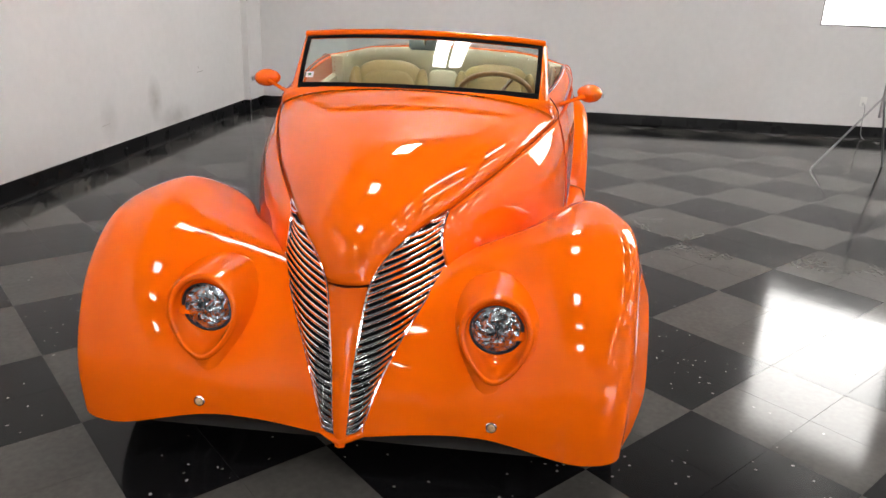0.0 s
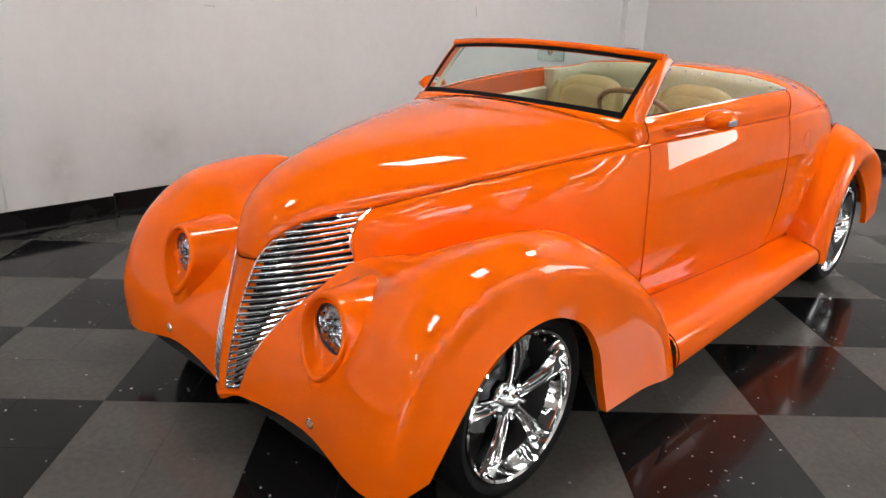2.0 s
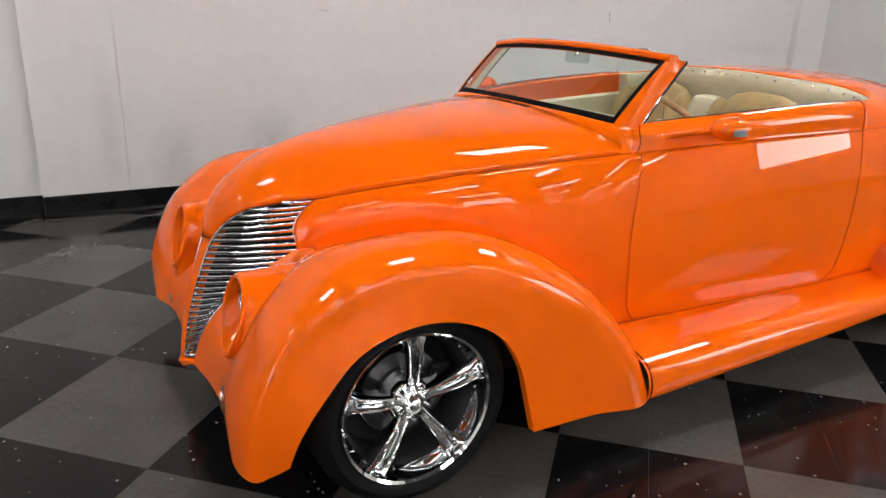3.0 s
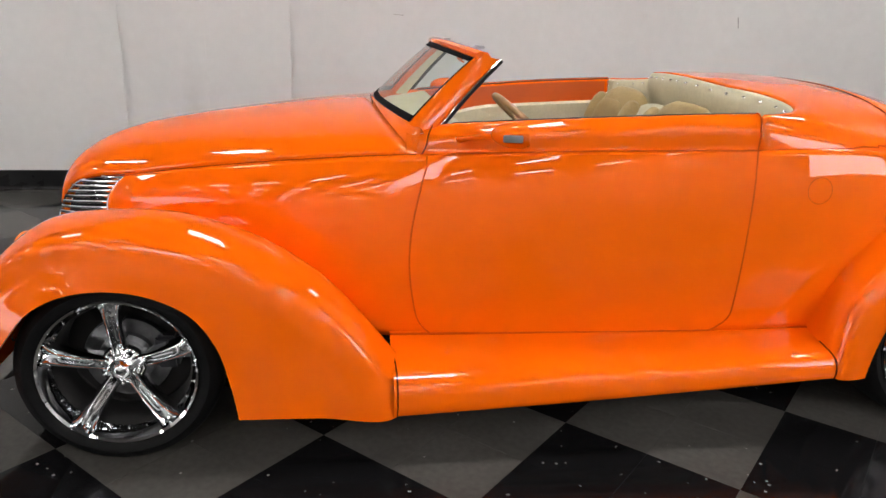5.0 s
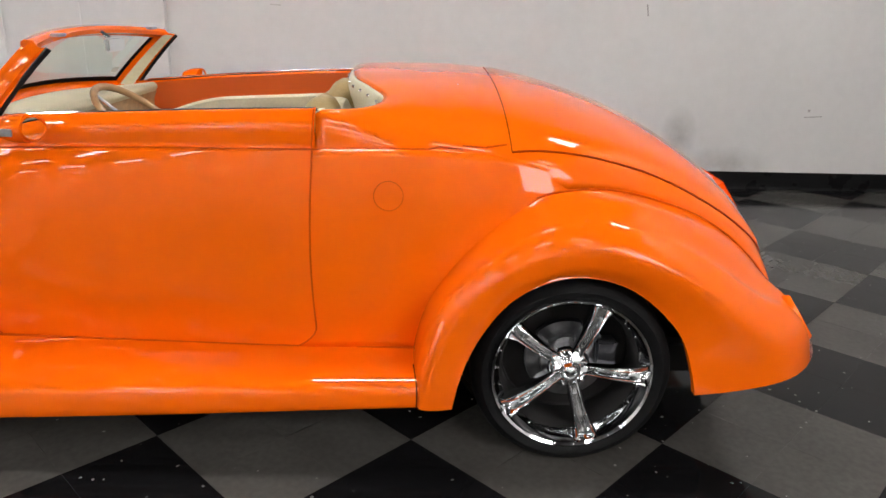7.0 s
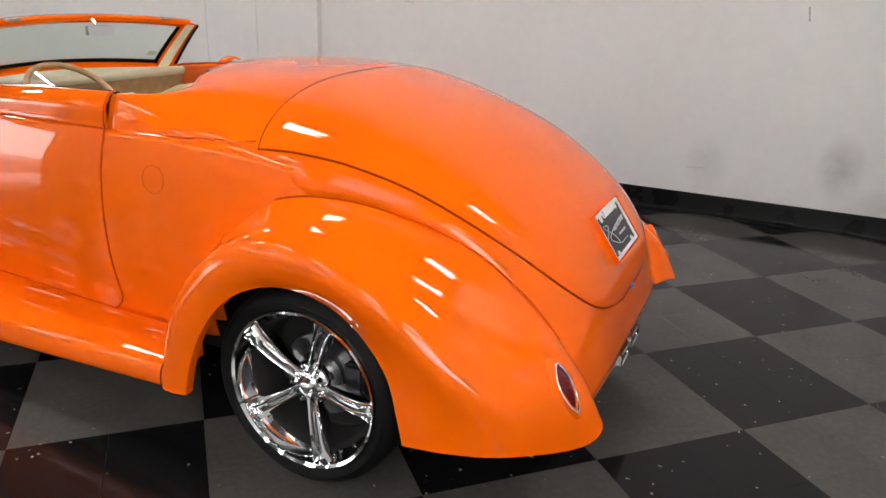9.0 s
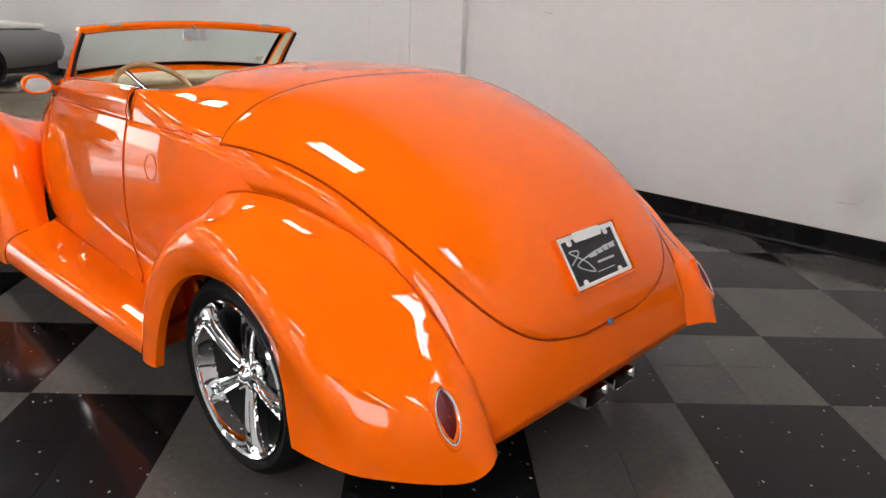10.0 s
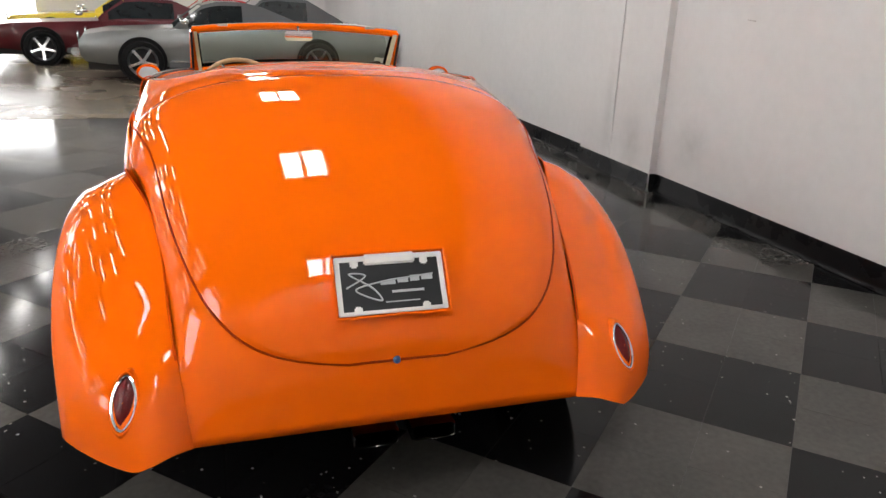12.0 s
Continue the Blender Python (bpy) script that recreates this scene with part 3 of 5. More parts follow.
F_LIP = [V(-0.369, 0.853, 0.238), V(-0.337, 0.883, 0.349), V(-0.271, 0.892, 0.450), V(-0.194, 0.897, 0.538), V(-0.095, 0.902, 0.588), V(0.022, 0.898, 0.599), V(0.144, 0.887, 0.571), V(0.255, 0.895, 0.510), V(0.324, 0.905, 0.410), V(0.359, 0.911, 0.284), V(0.380, 0.925, 0.177)]


F_MID = [V(-0.410, 0.825, 0.206), V(-0.407, 0.837, 0.358), V(-0.351, 0.846, 0.488), V(-0.263, 0.852, 0.583), V(-0.132, 0.868, 0.656), V(0.017, 0.880, 0.675), V(0.173, 0.880, 0.652), V(0.335, 0.888, 0.585), V(0.470, 0.902, 0.471), V(0.571, 0.909, 0.329), V(0.630, 0.917, 0.166)]
fender_rows = [spline([*r], 36) + [r[-1] + V(0, -0.03, 0.0)] for r in zip(*(spline(c, 61) for c in (F_IN, F_VAL, F_CROWN, F_OUT, F_MID, F_LIP)))]
for ob in both("front_fender", fender_rows, PAINT, car, label="bulbous orange front fender"):
    # opening for the headlight
    bm = bmesh.new()
    bm.from_mesh(ob.data)
    hit = []
    for f in bm.faces:
        c = f.calc_center_median()
        if c.x < -0.2 and ((abs(c.y) - 0.437) / 0.080) ** 2 + ((c.z - 0.47) / 0.080) ** 2 < 1:
            hit.append(f)
    bmesh.ops.delete(bm, geom=hit, context="FACES")
    bm.to_mesh(ob.data)
    bm.free()

R_IN = [V(2.353, 0.702, 0.237), V(2.402, 0.734, 0.510), V(2.489, 0.747, 0.673), V(2.621, 0.753, 0.808), V(2.769, 0.750, 0.877), V(2.934, 0.717, 0.890), V(3.120, 0.654, 0.847), V(3.318, 0.610, 0.768), V(3.486, 0.590, 0.641), V(3.604, 0.569, 0.490), V(3.663, 0.549, 0.337)]
R_CROWN = [V(2.364, 0.844, 0.239), V(2.418, 0.855, 0.501), V(2.522, 0.860, 0.653), V(2.656, 0.859, 0.764), V(2.787, 0.852, 0.829), V(2.930, 0.842, 0.844), V(3.106, 0.824, 0.794), V(3.281, 0.795, 0.702), V(3.440, 0.757, 0.594), V(3.622, 0.702, 0.494), V(3.729, 0.647, 0.343)]
R_OUT = [V(2.394, 0.929, 0.236), V(2.454, 0.929, 0.460), V(2.543, 0.929, 0.595), V(2.658, 0.929, 0.695), V(2.788, 0.927, 0.750), V(2.919, 0.925, 0.761), V(3.073, 0.926, 0.724), V(3.229, 0.923, 0.644), V(3.377, 0.910, 0.534), V(3.513, 0.882, 0.418), V(3.539, 0.877, 0.335)]
R_LIP = [V(2.495, 0.931, 0.239), V(2.524, 0.925, 0.365), V(2.583, 0.918, 0.493), V(2.669, 0.906, 0.595), V(2.779, 0.894, 0.650), V(2.881, 0.886, 0.662), V(3.002, 0.876, 0.632), V(3.099, 0.876, 0.571), V(3.187, 0.888, 0.475), V(3.229, 0.900, 0.365), V(3.247, 0.902, 0.288)]
R_EDGE = [V(2.373, 0.886, 0.250), V(2.429, 0.893, 0.500), V(2.529, 0.896, 0.645), V(2.658, 0.894, 0.752), V(2.787, 0.888, 0.812), V(2.923, 0.878, 0.822), V(3.091, 0.867, 0.778), V(3.261, 0.852, 0.695), V(3.419, 0.826, 0.590), V(3.617, 0.762, 0.474), V(3.705, 0.698, 0.320)]
R_HUMP = [V(2.360, 0.782, 0.239), V(2.408, 0.803, 0.506), V(2.507, 0.812, 0.659), V(2.643, 0.812, 0.780), V(2.781, 0.804, 0.851), V(2.936, 0.784, 0.875), V(3.119, 0.752, 0.834), V(3.301, 0.715, 0.741), V(3.466, 0.674, 0.621), V(3.630, 0.626, 0.503), V(3.709, 0.597, 0.353)]
R_MID = [V(2.444, 0.938, 0.237), V(2.490, 0.935, 0.411), V(2.563, 0.931, 0.544), V(2.663, 0.927, 0.643), V(2.784, 0.922, 0.698), V(2.901, 0.917, 0.712), V(3.038, 0.914, 0.680), V(3.164, 0.910, 0.609), V(3.281, 0.907, 0.506), V(3.373, 0.899, 0.394), V(3.396, 0.900, 0.309)]
tail_fender = [spline([*r], 30) + [r[-1] + V(0, -0.03, 0.0)] for r in zip(*(spline(c, 61) for c in (R_IN, R_HUMP, R_CROWN, R_EDGE, R_OUT, R_MID, R_LIP)))]
both("rear_fender", tail_fender, PAINT, car, label="round orange rear fender")

# running boards
B = [[V(0.86, 0.665, 0.345), V(1.5, 0.70, 0.350), V(2.42, 0.74, 0.362)], [V(0.86, 0.72, 0.322), V(1.5, 0.75, 0.330), V(2.42, 0.775, 0.348)], [V(0.86, 0.86, 0.288), V(1.5, 0.86, 0.302), V(2.42, 0.86, 0.328)], [V(0.86, 0.905, 0.262), V(1.5, 0.905, 0.276), V(2.42, 0.905, 0.308)],
     [V(0.86, 0.921, 0.22), V(1.5, 0.921, 0.24), V(2.42, 0.921, 0.278)], [V(0.86, 0.916, 0.160), V(1.5, 0.918, 0.188), V(2.42, 0.918, 0.238)], [V(0.86, 0.86, 0.155), V(1.5, 0.86, 0.183), V(2.42, 0.86, 0.233)]]
both("running_board", loft(B, 24, 26), PAINT, car, label="smooth orange running board")
for s in (-1, 1):
    part("board_gap", tube([V(p.x, s * p.y, p.z) for p in spline([V(0.868, 0.80, 0.31), V(0.872, 0.89, 0.279), V(0.872, 0.924, 0.22), V(0.871, 0.9195, 0.160)], 14)], 0.0025, 6), GAP, car)
    part("board_gap", tube([V(p.x, s * p.y, p.z) for p in spline([V(2.372, 0.83, 0.337), V(2.385, 0.912, 0.302), V(2.386, 0.9255, 0.26), V(2.385, 0.9215, 0.236)], 14)], 0.0022, 6), GAP, car)

    # shade in the body-to-board joint, drawn as a darker orange tube
    part("board_gap", tube([V(p.x, s * (p.y + 0.012), p.z - 0.006) for p in spline([V(0.86, 0.665, 0.345), V(1.5, 0.70, 0.350), V(2.42, 0.74, 0.362)], 30)], 0.005, 6), GAP_AND_CREASE, car, "darker tube for the shaded joint of body and board")

# doors: a skin over the side with a narrow gap all round
for s in (-1, 1):
    grid = []
    for i in range(40):
        v = i / 39
        line = []
        for j in range(30):
            u = j / 29
            z = 0.340 + (0.012 * u) + v * (0.955 + 0.045 * u - 0.342 - 0.012 * u)
            round_low = 0.055 * max(0.0, 1 - v / 0.13) ** 2.2
            bow = 0.050 * math.sin(math.pi * min(v * 1.05, 1))
            x0, x1 = 0.978 - bow - 0.012 * (1 - v) + round_low * 0.6, 2.062 - 0.010 * math.sin(math.pi * v) + 0.02 * (1 - v) * 0 - round_low * 1.2
            x = x0 + (x1 - x0) * u
            p = on_side(x, z, 0.0052)
            line.append(V(p.x, s * p.y, p.z))
        grid.append(line)
    door = part("door", skin(grid), PAINT, car, "smooth orange door without a handle")
    edge = [r[0] for r in grid[::-1]] + grid[0][1:-1] + [r[-1] for r in grid]
    part("door_gap", tube(edge, 0.0027, 6), GAP_AND_CREASE, door, "narrow dark gap round the door")
    up = [V(2.062, s * 0.7545, 1.0), V(2.062, s * 0.757, 1.02), V(2.064, s * 0.752, 1.06), V(2.066, s * 0.737, 1.10), V(2.066, s * 0.716, 1.1155), V(2.066, s * 0.70, 1.115)]
    part("door_gap", tube(spline(up, 16), 0.0025, 6), GAP_AND_CREASE, door)
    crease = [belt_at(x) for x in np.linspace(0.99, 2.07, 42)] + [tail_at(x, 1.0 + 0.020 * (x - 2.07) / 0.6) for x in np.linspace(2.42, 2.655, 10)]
    # no gap here: the crease's shade is a darker orange tube
    part("belt_crease", tube([V(p.x, s * (p.y + 0.0015), p.z) for p in crease], 0.0030, 6), GAP_AND_CREASE, car, "darker tube drawing the shade of the belt crease")
    seam = [V(p.x, s * (p.y + 0.002), p.z - 0.002) for p in HOOD_E[12:]]
    part("hood_gap", tube(seam, 0.0028, 6), LID_GAP, car, "dark gap under the hood")
    tail = [V(0.962, s * 0.634, 0.957), V(0.975, s * 0.634, 0.985), V(0.985, s * 0.615, 1.02), V(1.0, s * 0.592, 1.045)]
    part("hood_gap", tube(spline(tail, 12), 0.002, 6), GAP, car)
    # fuel flap
    ring = []
    for k in range(33):
        a = 2 * math.pi * k / 32
        p = on_side(2.29 + 0.044 * math.cos(a), 0.872 + 0.044 * math.sin(a), 0.0035)
        ring.append(V(p.x, s * p.y, p.z))
    if s < 0:
        part("fuel_flap_gap", tube(ring, 0.0011, 6), GAP_AND_CREASE, car, "round fuel flap outline")
    # crease where the rear fender meets the body, its dark line a coloured tube
    part("fender_gap", tube([V(p.x, s * (p.y + 0.004), p.z + 0.002) for p in spline(R_IN, 60)[3:52]], 0.0032, 6), GAP_AND_CREASE, car)

# nose: ridge between the grilles and the line under the hood
ridge_c = spline([V(-0.390, 0, 0.640), V(-0.432, 0, 0.52), V(-0.470, 0, 0.38), V(-0.494, 0, 0.24), V(-0.497, 0, 0.175)], 25)
ridge_w = spline([V(0.064, 0, 0), V(0.045, 0, 0), V(0.030, 0, 0), V(0.020, 0, 0), V(0.014, 0, 0)], 25)
rows = [[V(c.x + 0.42 * abs(t) ** 1.6 * w.x, t * w.x, c.z) for t in (-1, -0.8, -0.5, -0.2, 0, 0.2, 0.5, 0.8, 1)] for c, w in zip(ridge_c, ridge_w)]
nose = part("nose_ridge", skin([[V(p.x + 0.07, p.y, p.z) for p in r[:1]] + r + [V(p.x + 0.07, p.y, p.z) for p in r[-1:]] for r in rows]), PAINT, car, "orange ridge between the grilles")
part("hood_gap", tube([V(-0.392 + 0.42 * abs(t) ** 1.6 * 0.06, t * 0.06, 0.644 + 0.006 * t * t) for t in np.linspace(-1, 1, 13)], 0.0028, 6), GAP, car)
part("chin", tube([V(-0.458, -0.060, 0.204), V(-0.482, -0.03, 0.202), V(-0.494, 0, 0.192), V(-0.482, 0.03, 0.202), V(-0.458, 0.060, 0.204)], 0.011, 8), PAINT, car)

# grilles
G_IN = spline([V(-0.486, 0.020, 0.215), V(-0.462, 0.028, 0.36), V(-0.425, 0.042, 0.50), V(-0.372, 0.064, 0.645), V(-0.333, 0.096, 0.705), V(-0.270, 0.15, 0.757), V(-0.18, 0.203, 0.785), V(-0.075, 0.256, 0.803)], 81)
G_OUT = spline([V(-0.460, 0.060, 0.210), V(-0.430, 0.092, 0.33), V(-0.358, 0.145, 0.45), V(-0.255, 0.208, 0.555), V(-0.140, 0.262, 0.640), V(-0.150, 0.248, 0.692), V(-0.130, 0.244, 0.745), V(-0.070, 0.258, 0.803)], 81)
def level(curve, z):
    """The point of a rising curve at height z."""
    for p, q in zip(curve, curve[1:]):
        if p.z <= z <= q.z:
            return p.lerp(q, (z - p.z) / (q.z - p.z))
    return curve[0] if z < curve[0].z else curve[-1]


for s in (-1, 1):
    back = [[V(p.x + 0.03, s * p.y, p.z) for p in (a, a.lerp(b, 0.5), b)] for a, b in zip(G_IN, G_OUT)]
    g = part("grille", skin(back), BLACK, car, "swept chrome bar grille with a dark backing")
    NB = 27
    for k in range(NB):
        z = 0.226 + 0.564 * k / (NB - 1)
        d = 0.020 * min(1, (0.802 - z) / 0.09, (z - 0.212) / 0.05)
        a, b = level(G_IN, z - d), level(G_OUT, z + d)
        mid = a.lerp(b, 0.5) + V(-0.012, 0.007, 0) * min(1, (a - b).length / 0.12)
        pts = spline([a + V(0.004, 0, 0), mid, b + V(0.004, 0, 0)], 9)
        blade = [[V(p.x + dx, s * p.y, p.z + dz) for dx, dz in ((0.007, -0.0062), (-0.004, -0.0062), (-0.0068, -0.0042), (-0.0076, 0.0), (-0.0068, 0.0042), (-0.004, 0.0062), (0.007, 0.0062))] for p in pts]
        part("grille_bar", skin(blade, True, True), CHROME, g)
    for c, nm in ((G_IN, "grille_trim"), (G_OUT, "grille_trim")):
        part(nm, tube([V(p.x + 0.002, s * p.y, p.z) for p in c[::2]], 0.0045, 6), CHROME, g)

# headlights: teardrop pods like scoops, with a rounded lip and a lens set deep inside
LENS_Y, LENS_Z, LENS_X, LENS_R = 0.437, 0.532, -0.366, 0.076


def pod_ring(up_h, down_h, half_w, point):
    """An outline round the lens (y, z): round above, drawn to a point below."""
    out = []
    for i in range(48):
        a = 2 * math.pi * i / 48
        up, across = math.sin(a), math.cos(a)
        z = LENS_Z + (up_h if up > 0 else down_h) * up
        w = half_w * across * (1 if up > 0 else 1 - point * (-up) ** 1.6)
        out.append((LENS_Y + w, z))
    return out


front_pts = np.array([tuple(p) for r in fender_rows[:34] for p in r[:24]])


def fender_x(y, z):
    """How far forward the front fender stands at that place."""
    d = (front_pts[:, 1] - y) ** 2 + (front_pts[:, 2] - z) ** 2
    near = np.argsort(d)[:4]
    w = 1 / (d[near] + 1e-5)
    return float((front_pts[near, 0] * w).sum() / w.sum())


for s in (-1, 1):
    lip = [V(-0.382 - 0.24 * (LENS_Z + 0.10 - z), y, z) for y, z in pod_ring(0.102, 0.132, 0.097, 0.30)]
    lip = [V(min(p.x, fender_x(p.y, p.z) - 0.012), p.y, p.z) for p in lip]
    foot = [V(fender_x(y, z) + 0.008, y, z) for y, z in pod_ring(0.128, 0.222, 0.130, 0.60)]
    centre = V(0, LENS_Y, LENS_Z - 0.01)

    def grown(p, k, dx):
        return V(p.x + dx, centre.y + (p.y - centre.y) * k, centre.z + (p.z - centre.z) * k)

    shoulder = [grown(p, 1.12, 0.016) for p in lip]
    rings = [foot]
    for t in (0.1, 0.22, 0.35, 0.48, 0.61, 0.74, 0.87):
        row = []
        for p, q in zip(shoulder, foot):
            c = grown(p, 1.03, 0.0).lerp(q, 0.30)
            c = V(q.x - 0.42 * (q.x - p.x), c.y, c.z)
            row.append(q * (1 - t) ** 2 + c * 2 * t * (1 - t) + p * t * t)
        rings.append(row)
    for a in range(0, 181, 20):
        u = math.cos(radians(a))
        rings.append([grown(p, 1.0 + 0.12 * u if u > 0 else 1.0 + 0.075 * u, 0.016 * (1 - math.sin(radians(a)))) for p in lip])
    seat = [V(LENS_X, LENS_Y + (LENS_R + 0.004) * math.cos(2 * math.pi * i / 48), LENS_Z + (LENS_R + 0.004) * math.sin(2 * math.pi * i / 48)) for i in range(48)]
    rings += [[p.lerp(q, t) + V(0.010 * math.sin(math.pi * t), 0, 0) for p, q in zip(rings[-1], seat)] for t in (0.2, 0.4, 0.6, 0.8, 1.0)]
    rings.append([p + V(0.03, 0, 0) for p in seat])
    fixed = []
    for r in rings:
        fixed.append([V(p.x, s * p.y, p.z) for p in r])
    pod = part("headlight", skin(fixed, True), PAINT, car, "teardrop orange headlight pod with a clear lens")
    pod.data.set_sharp_from_angle(angle=radians(75))
    dome = [[V(LENS_X + 0.010 - 0.018 * (1 - r * r), s * (LENS_Y + LENS_R * r * math.cos(2 * math.pi * i / 32)), LENS_Z + LENS_R * r * math.sin(2 * math.pi * i / 32)) for i in range(32)] for r in (1, 0.88, 0.75, 0.62, 0.48, 0.34, 0.2, 0.03)]
    chips = random.Random(4)
    for r in dome[1:]:
        for p in r:
            p.x += chips.uniform(-0.0048, 0.0048)
    part("lens", skin(dome, True), LENS, pod, "cut glass lens with chrome reflector", smooth=False)
    part("lens_trim", tube([V(LENS_X + 0.008, s * (LENS_Y + (LENS_R + 0.001) * math.cos(2 * math.pi * i / 32)), LENS_Z + (LENS_R + 0.001) * math.sin(2 * math.pi * i / 32)) for i in range(32)], 0.0035, 6, closed=True), DARKMETAL, pod)
    sig = part("turn_signal", moved(lathe([(0.0, -0.008), (0.009, -0.006), (0.0125, -0.001)], 20), pose(fender_x(0.441, 0.262) - 0.002, s * 0.441, 0.262, 0, 0, -90)), AMBER, car, "small round clear turn signal")
    part("signal_trim", moved(tube([V(0.0145 * math.cos(2 * math.pi * i / 20), 0, 0.0145 * math.sin(2 * math.pi * i / 20)) for i in range(20)], 0.003, 6, closed=True), pose(fender_x(0.441, 0.262) - 0.002, s * 0.441, 0.262, 0, 0, -90)), CHROME, sig)

# underbody
part("underbody", box(-0.15, 3.45, -0.60, 0.60, 0.20, 0.33, 0.02), UNDER, car, "black underbody")
for x in (0.0, 2.88):
    for s in (-1, 1):
        part("wheel_well", lathe([(0.10, s * 0.50), ((0.27, 0.40)[x > 1], s * 0.50), ((0.27, 0.40)[x > 1], s * 0.56)], 36), UNDER, car).location = (x, 0, 0.34)
part("axle", tube([V(0.016, -0.7, 0.311), V(0.016, 0.7, 0.311)], 0.03, 10), DARKMETAL, car)
part("axle", tube([V(2.872, -0.7, 0.320), V(2.872, 0.7, 0.320)], 0.04, 10), DARKMETAL, car)
part("front_valance", skin([[V(-0.44, y, 0.17) for y in np.linspace(-0.6, 0.6, 9)], [V(-0.2, y, 0.28) for y in np.linspace(-0.6, 0.6, 9)]]), UNDER, car)


# wheels
def make_wheel(x, side, radius, rim, turn):
    m = pose(x, side * 0.725, radius, 0, 0, 0 if side < 0 else 180)
    w = part("wheel", lathe([(rim * 0.90, -0.070), (rim * 0.93, -0.085), (rim * 0.97, -0.105), (rim * 0.985, -0.124), (rim + 0.004, -0.130), (rim + 0.008, -0.124), (rim + 0.004, -0.110), (rim - 0.004, -0.10)], 72), CHROME, car, "polished chrome five-spoke wheel")
    w.matrix_basis = m
    R = radius
    # barrel coloured near-black in place of the rim's dark reflections
    part("barrel", lathe([(rim * 0.95, 0.10), (rim * 0.86, 0.05), (rim * 0.86, -0.05), (rim * 0.905, -0.072)], 48), UNDER, w, "dark inner barrel")
    part("tyre", lathe([(rim - 0.008, -0.095), (rim + 0.004, -0.112), (rim + 0.018, -0.128), (rim + 0.5 * (R - rim), -0.134), (R - 0.014, -0.120), (R - 0.004, -0.100), (R, -0.07), (R + 0.001, 0), (R, 0.07), (R - 0.006, 0.10), (R - 0.03, 0.125), (rim + 0.02, 0.12), (rim - 0.008, 0.10)], 72), TYRE, w, "low-profile black tyre")
    for k in range(5):
        a = radians(turn + 72 * k)
        rot = Matrix.Rotation(-a, 4, "Y")
        rows_ = []
        for t in np.linspace(0, 1, 13):
            r = 0.030 + (rim * 0.955 - 0.030) * t
            wide = 0.0215 + 0.009 * t ** 1.6 + 0.012 * max(0, t - 0.82) * 5.5 * (t - 0.82) / 0.18
            y = -0.064 - 0.034 * math.sin(t * 1.7) - 0.004 * t
            groove = 0.012 * math.sin(math.pi * min(1, max(0, t - 0.10) / 0.85)) ** 0.6 if 0.10 < t < 0.95 else 0.0
            prof = ((-1.0, 0.034), (-1.04, 0.016), (-1.0, 0.003), (-0.86, -0.006), (-0.66, -0.0095), (-0.46, -0.007), (-0.26, -0.001 + groove * 0.7), (0.0, 0.001 + groove))
            prof = prof + tuple((-a, b) for a, b in prof[-2::-1])
            rows_.append([V(r, y + (b if b > 0.01 else b * 2.0), a * wide) for a, b in prof])
        bm = skin(rows_, True, True)
        part("spoke", moved(bm, rot), CHROME, w, "thick rounded chrome spoke with a groove")
        part("lug_nut", moved(moved(lathe([(0.0, -0.012), (0.006, -0.010), (0.0085, 0.0), (0.0085, 0.02)], 6), pose(0.052, -0.085, 0)), Matrix.Rotation(-a - 0.63, 4, "Y")), CHROME, w)
    for k in range(24):
        part("rivet", moved(lathe([(0.0, -0.006), (0.003, -0.005), (0.0045, 0.0), (0.0045, 0.006)], 8), pose(rim * 0.915 * math.cos(k * 0.2618), -0.078, rim * 0.915 * math.sin(k * 0.2618))), CHROME, w)
    part("hub_cap", lathe([(0.0, -0.108), (0.012, -0.106), (0.020, -0.100), (0.024, -0.088), (0.030, -0.084), (0.034, -0.090), (0.040, -0.084), (0.058, -0.078), (0.068, -0.068), (0.072, -0.04), (0.06, 0.0)], 32), CHROME, w, "round chrome centre cap")
    part("brake_disc", lathe([(0.05, -0.022), (0.085, -0.022), (0.088, -0.006), (0.134, -0.006), (0.136, 0.0), (0.136, 0.012), (0.05, 0.012)], 48), DISC, w, "grey steel brake disc")
    part("caliper", moved(box(-0.035, 0.035, -0.03, 0.03, -0.055, 0.055, 0.01), pose(0.125, 0.0, 0.02)), DARKMETAL, w)
    part("wheel_back", lathe([(0.02, 0.06), (rim * 0.84, 0.06), (rim * 0.86, 0.055)], 40), UNDER, w)


for side in (-1, 1):
    make_wheel(0.016, side, 0.311, 0.234, 92)
    make_wheel(2.872, side, 0.320, 0.250, 70)

# windscreen
def ws(u, v, out=0.0):
    """A point of the curved windscreen: u from -1 to 1 across, v from 0 at the bottom to 1 at the top."""
    b = V(0.833 + 0.104 * u * u, 0.545 * u, 1.068 - 0.024 * u * u)
    t = V(1.076 + 0.076 * u * u, 0.552 * u, 1.290 - 0.026 * u * u)
    p = b.lerp(t, v)
    return p + V(-0.66, 0.25 * u, 0.74) * (out + 0.0055 * 4 * v * (1 - v))


def pane(u0, u1, v0, v1, out, nu=24, nv=8):
    return skin([[ws(u0 + (u1 - u0) * i / nu, v0 + (v1 - v0) * j / nv, out) for i in range(nu + 1)] for j in range(nv + 1)])


cowl = []
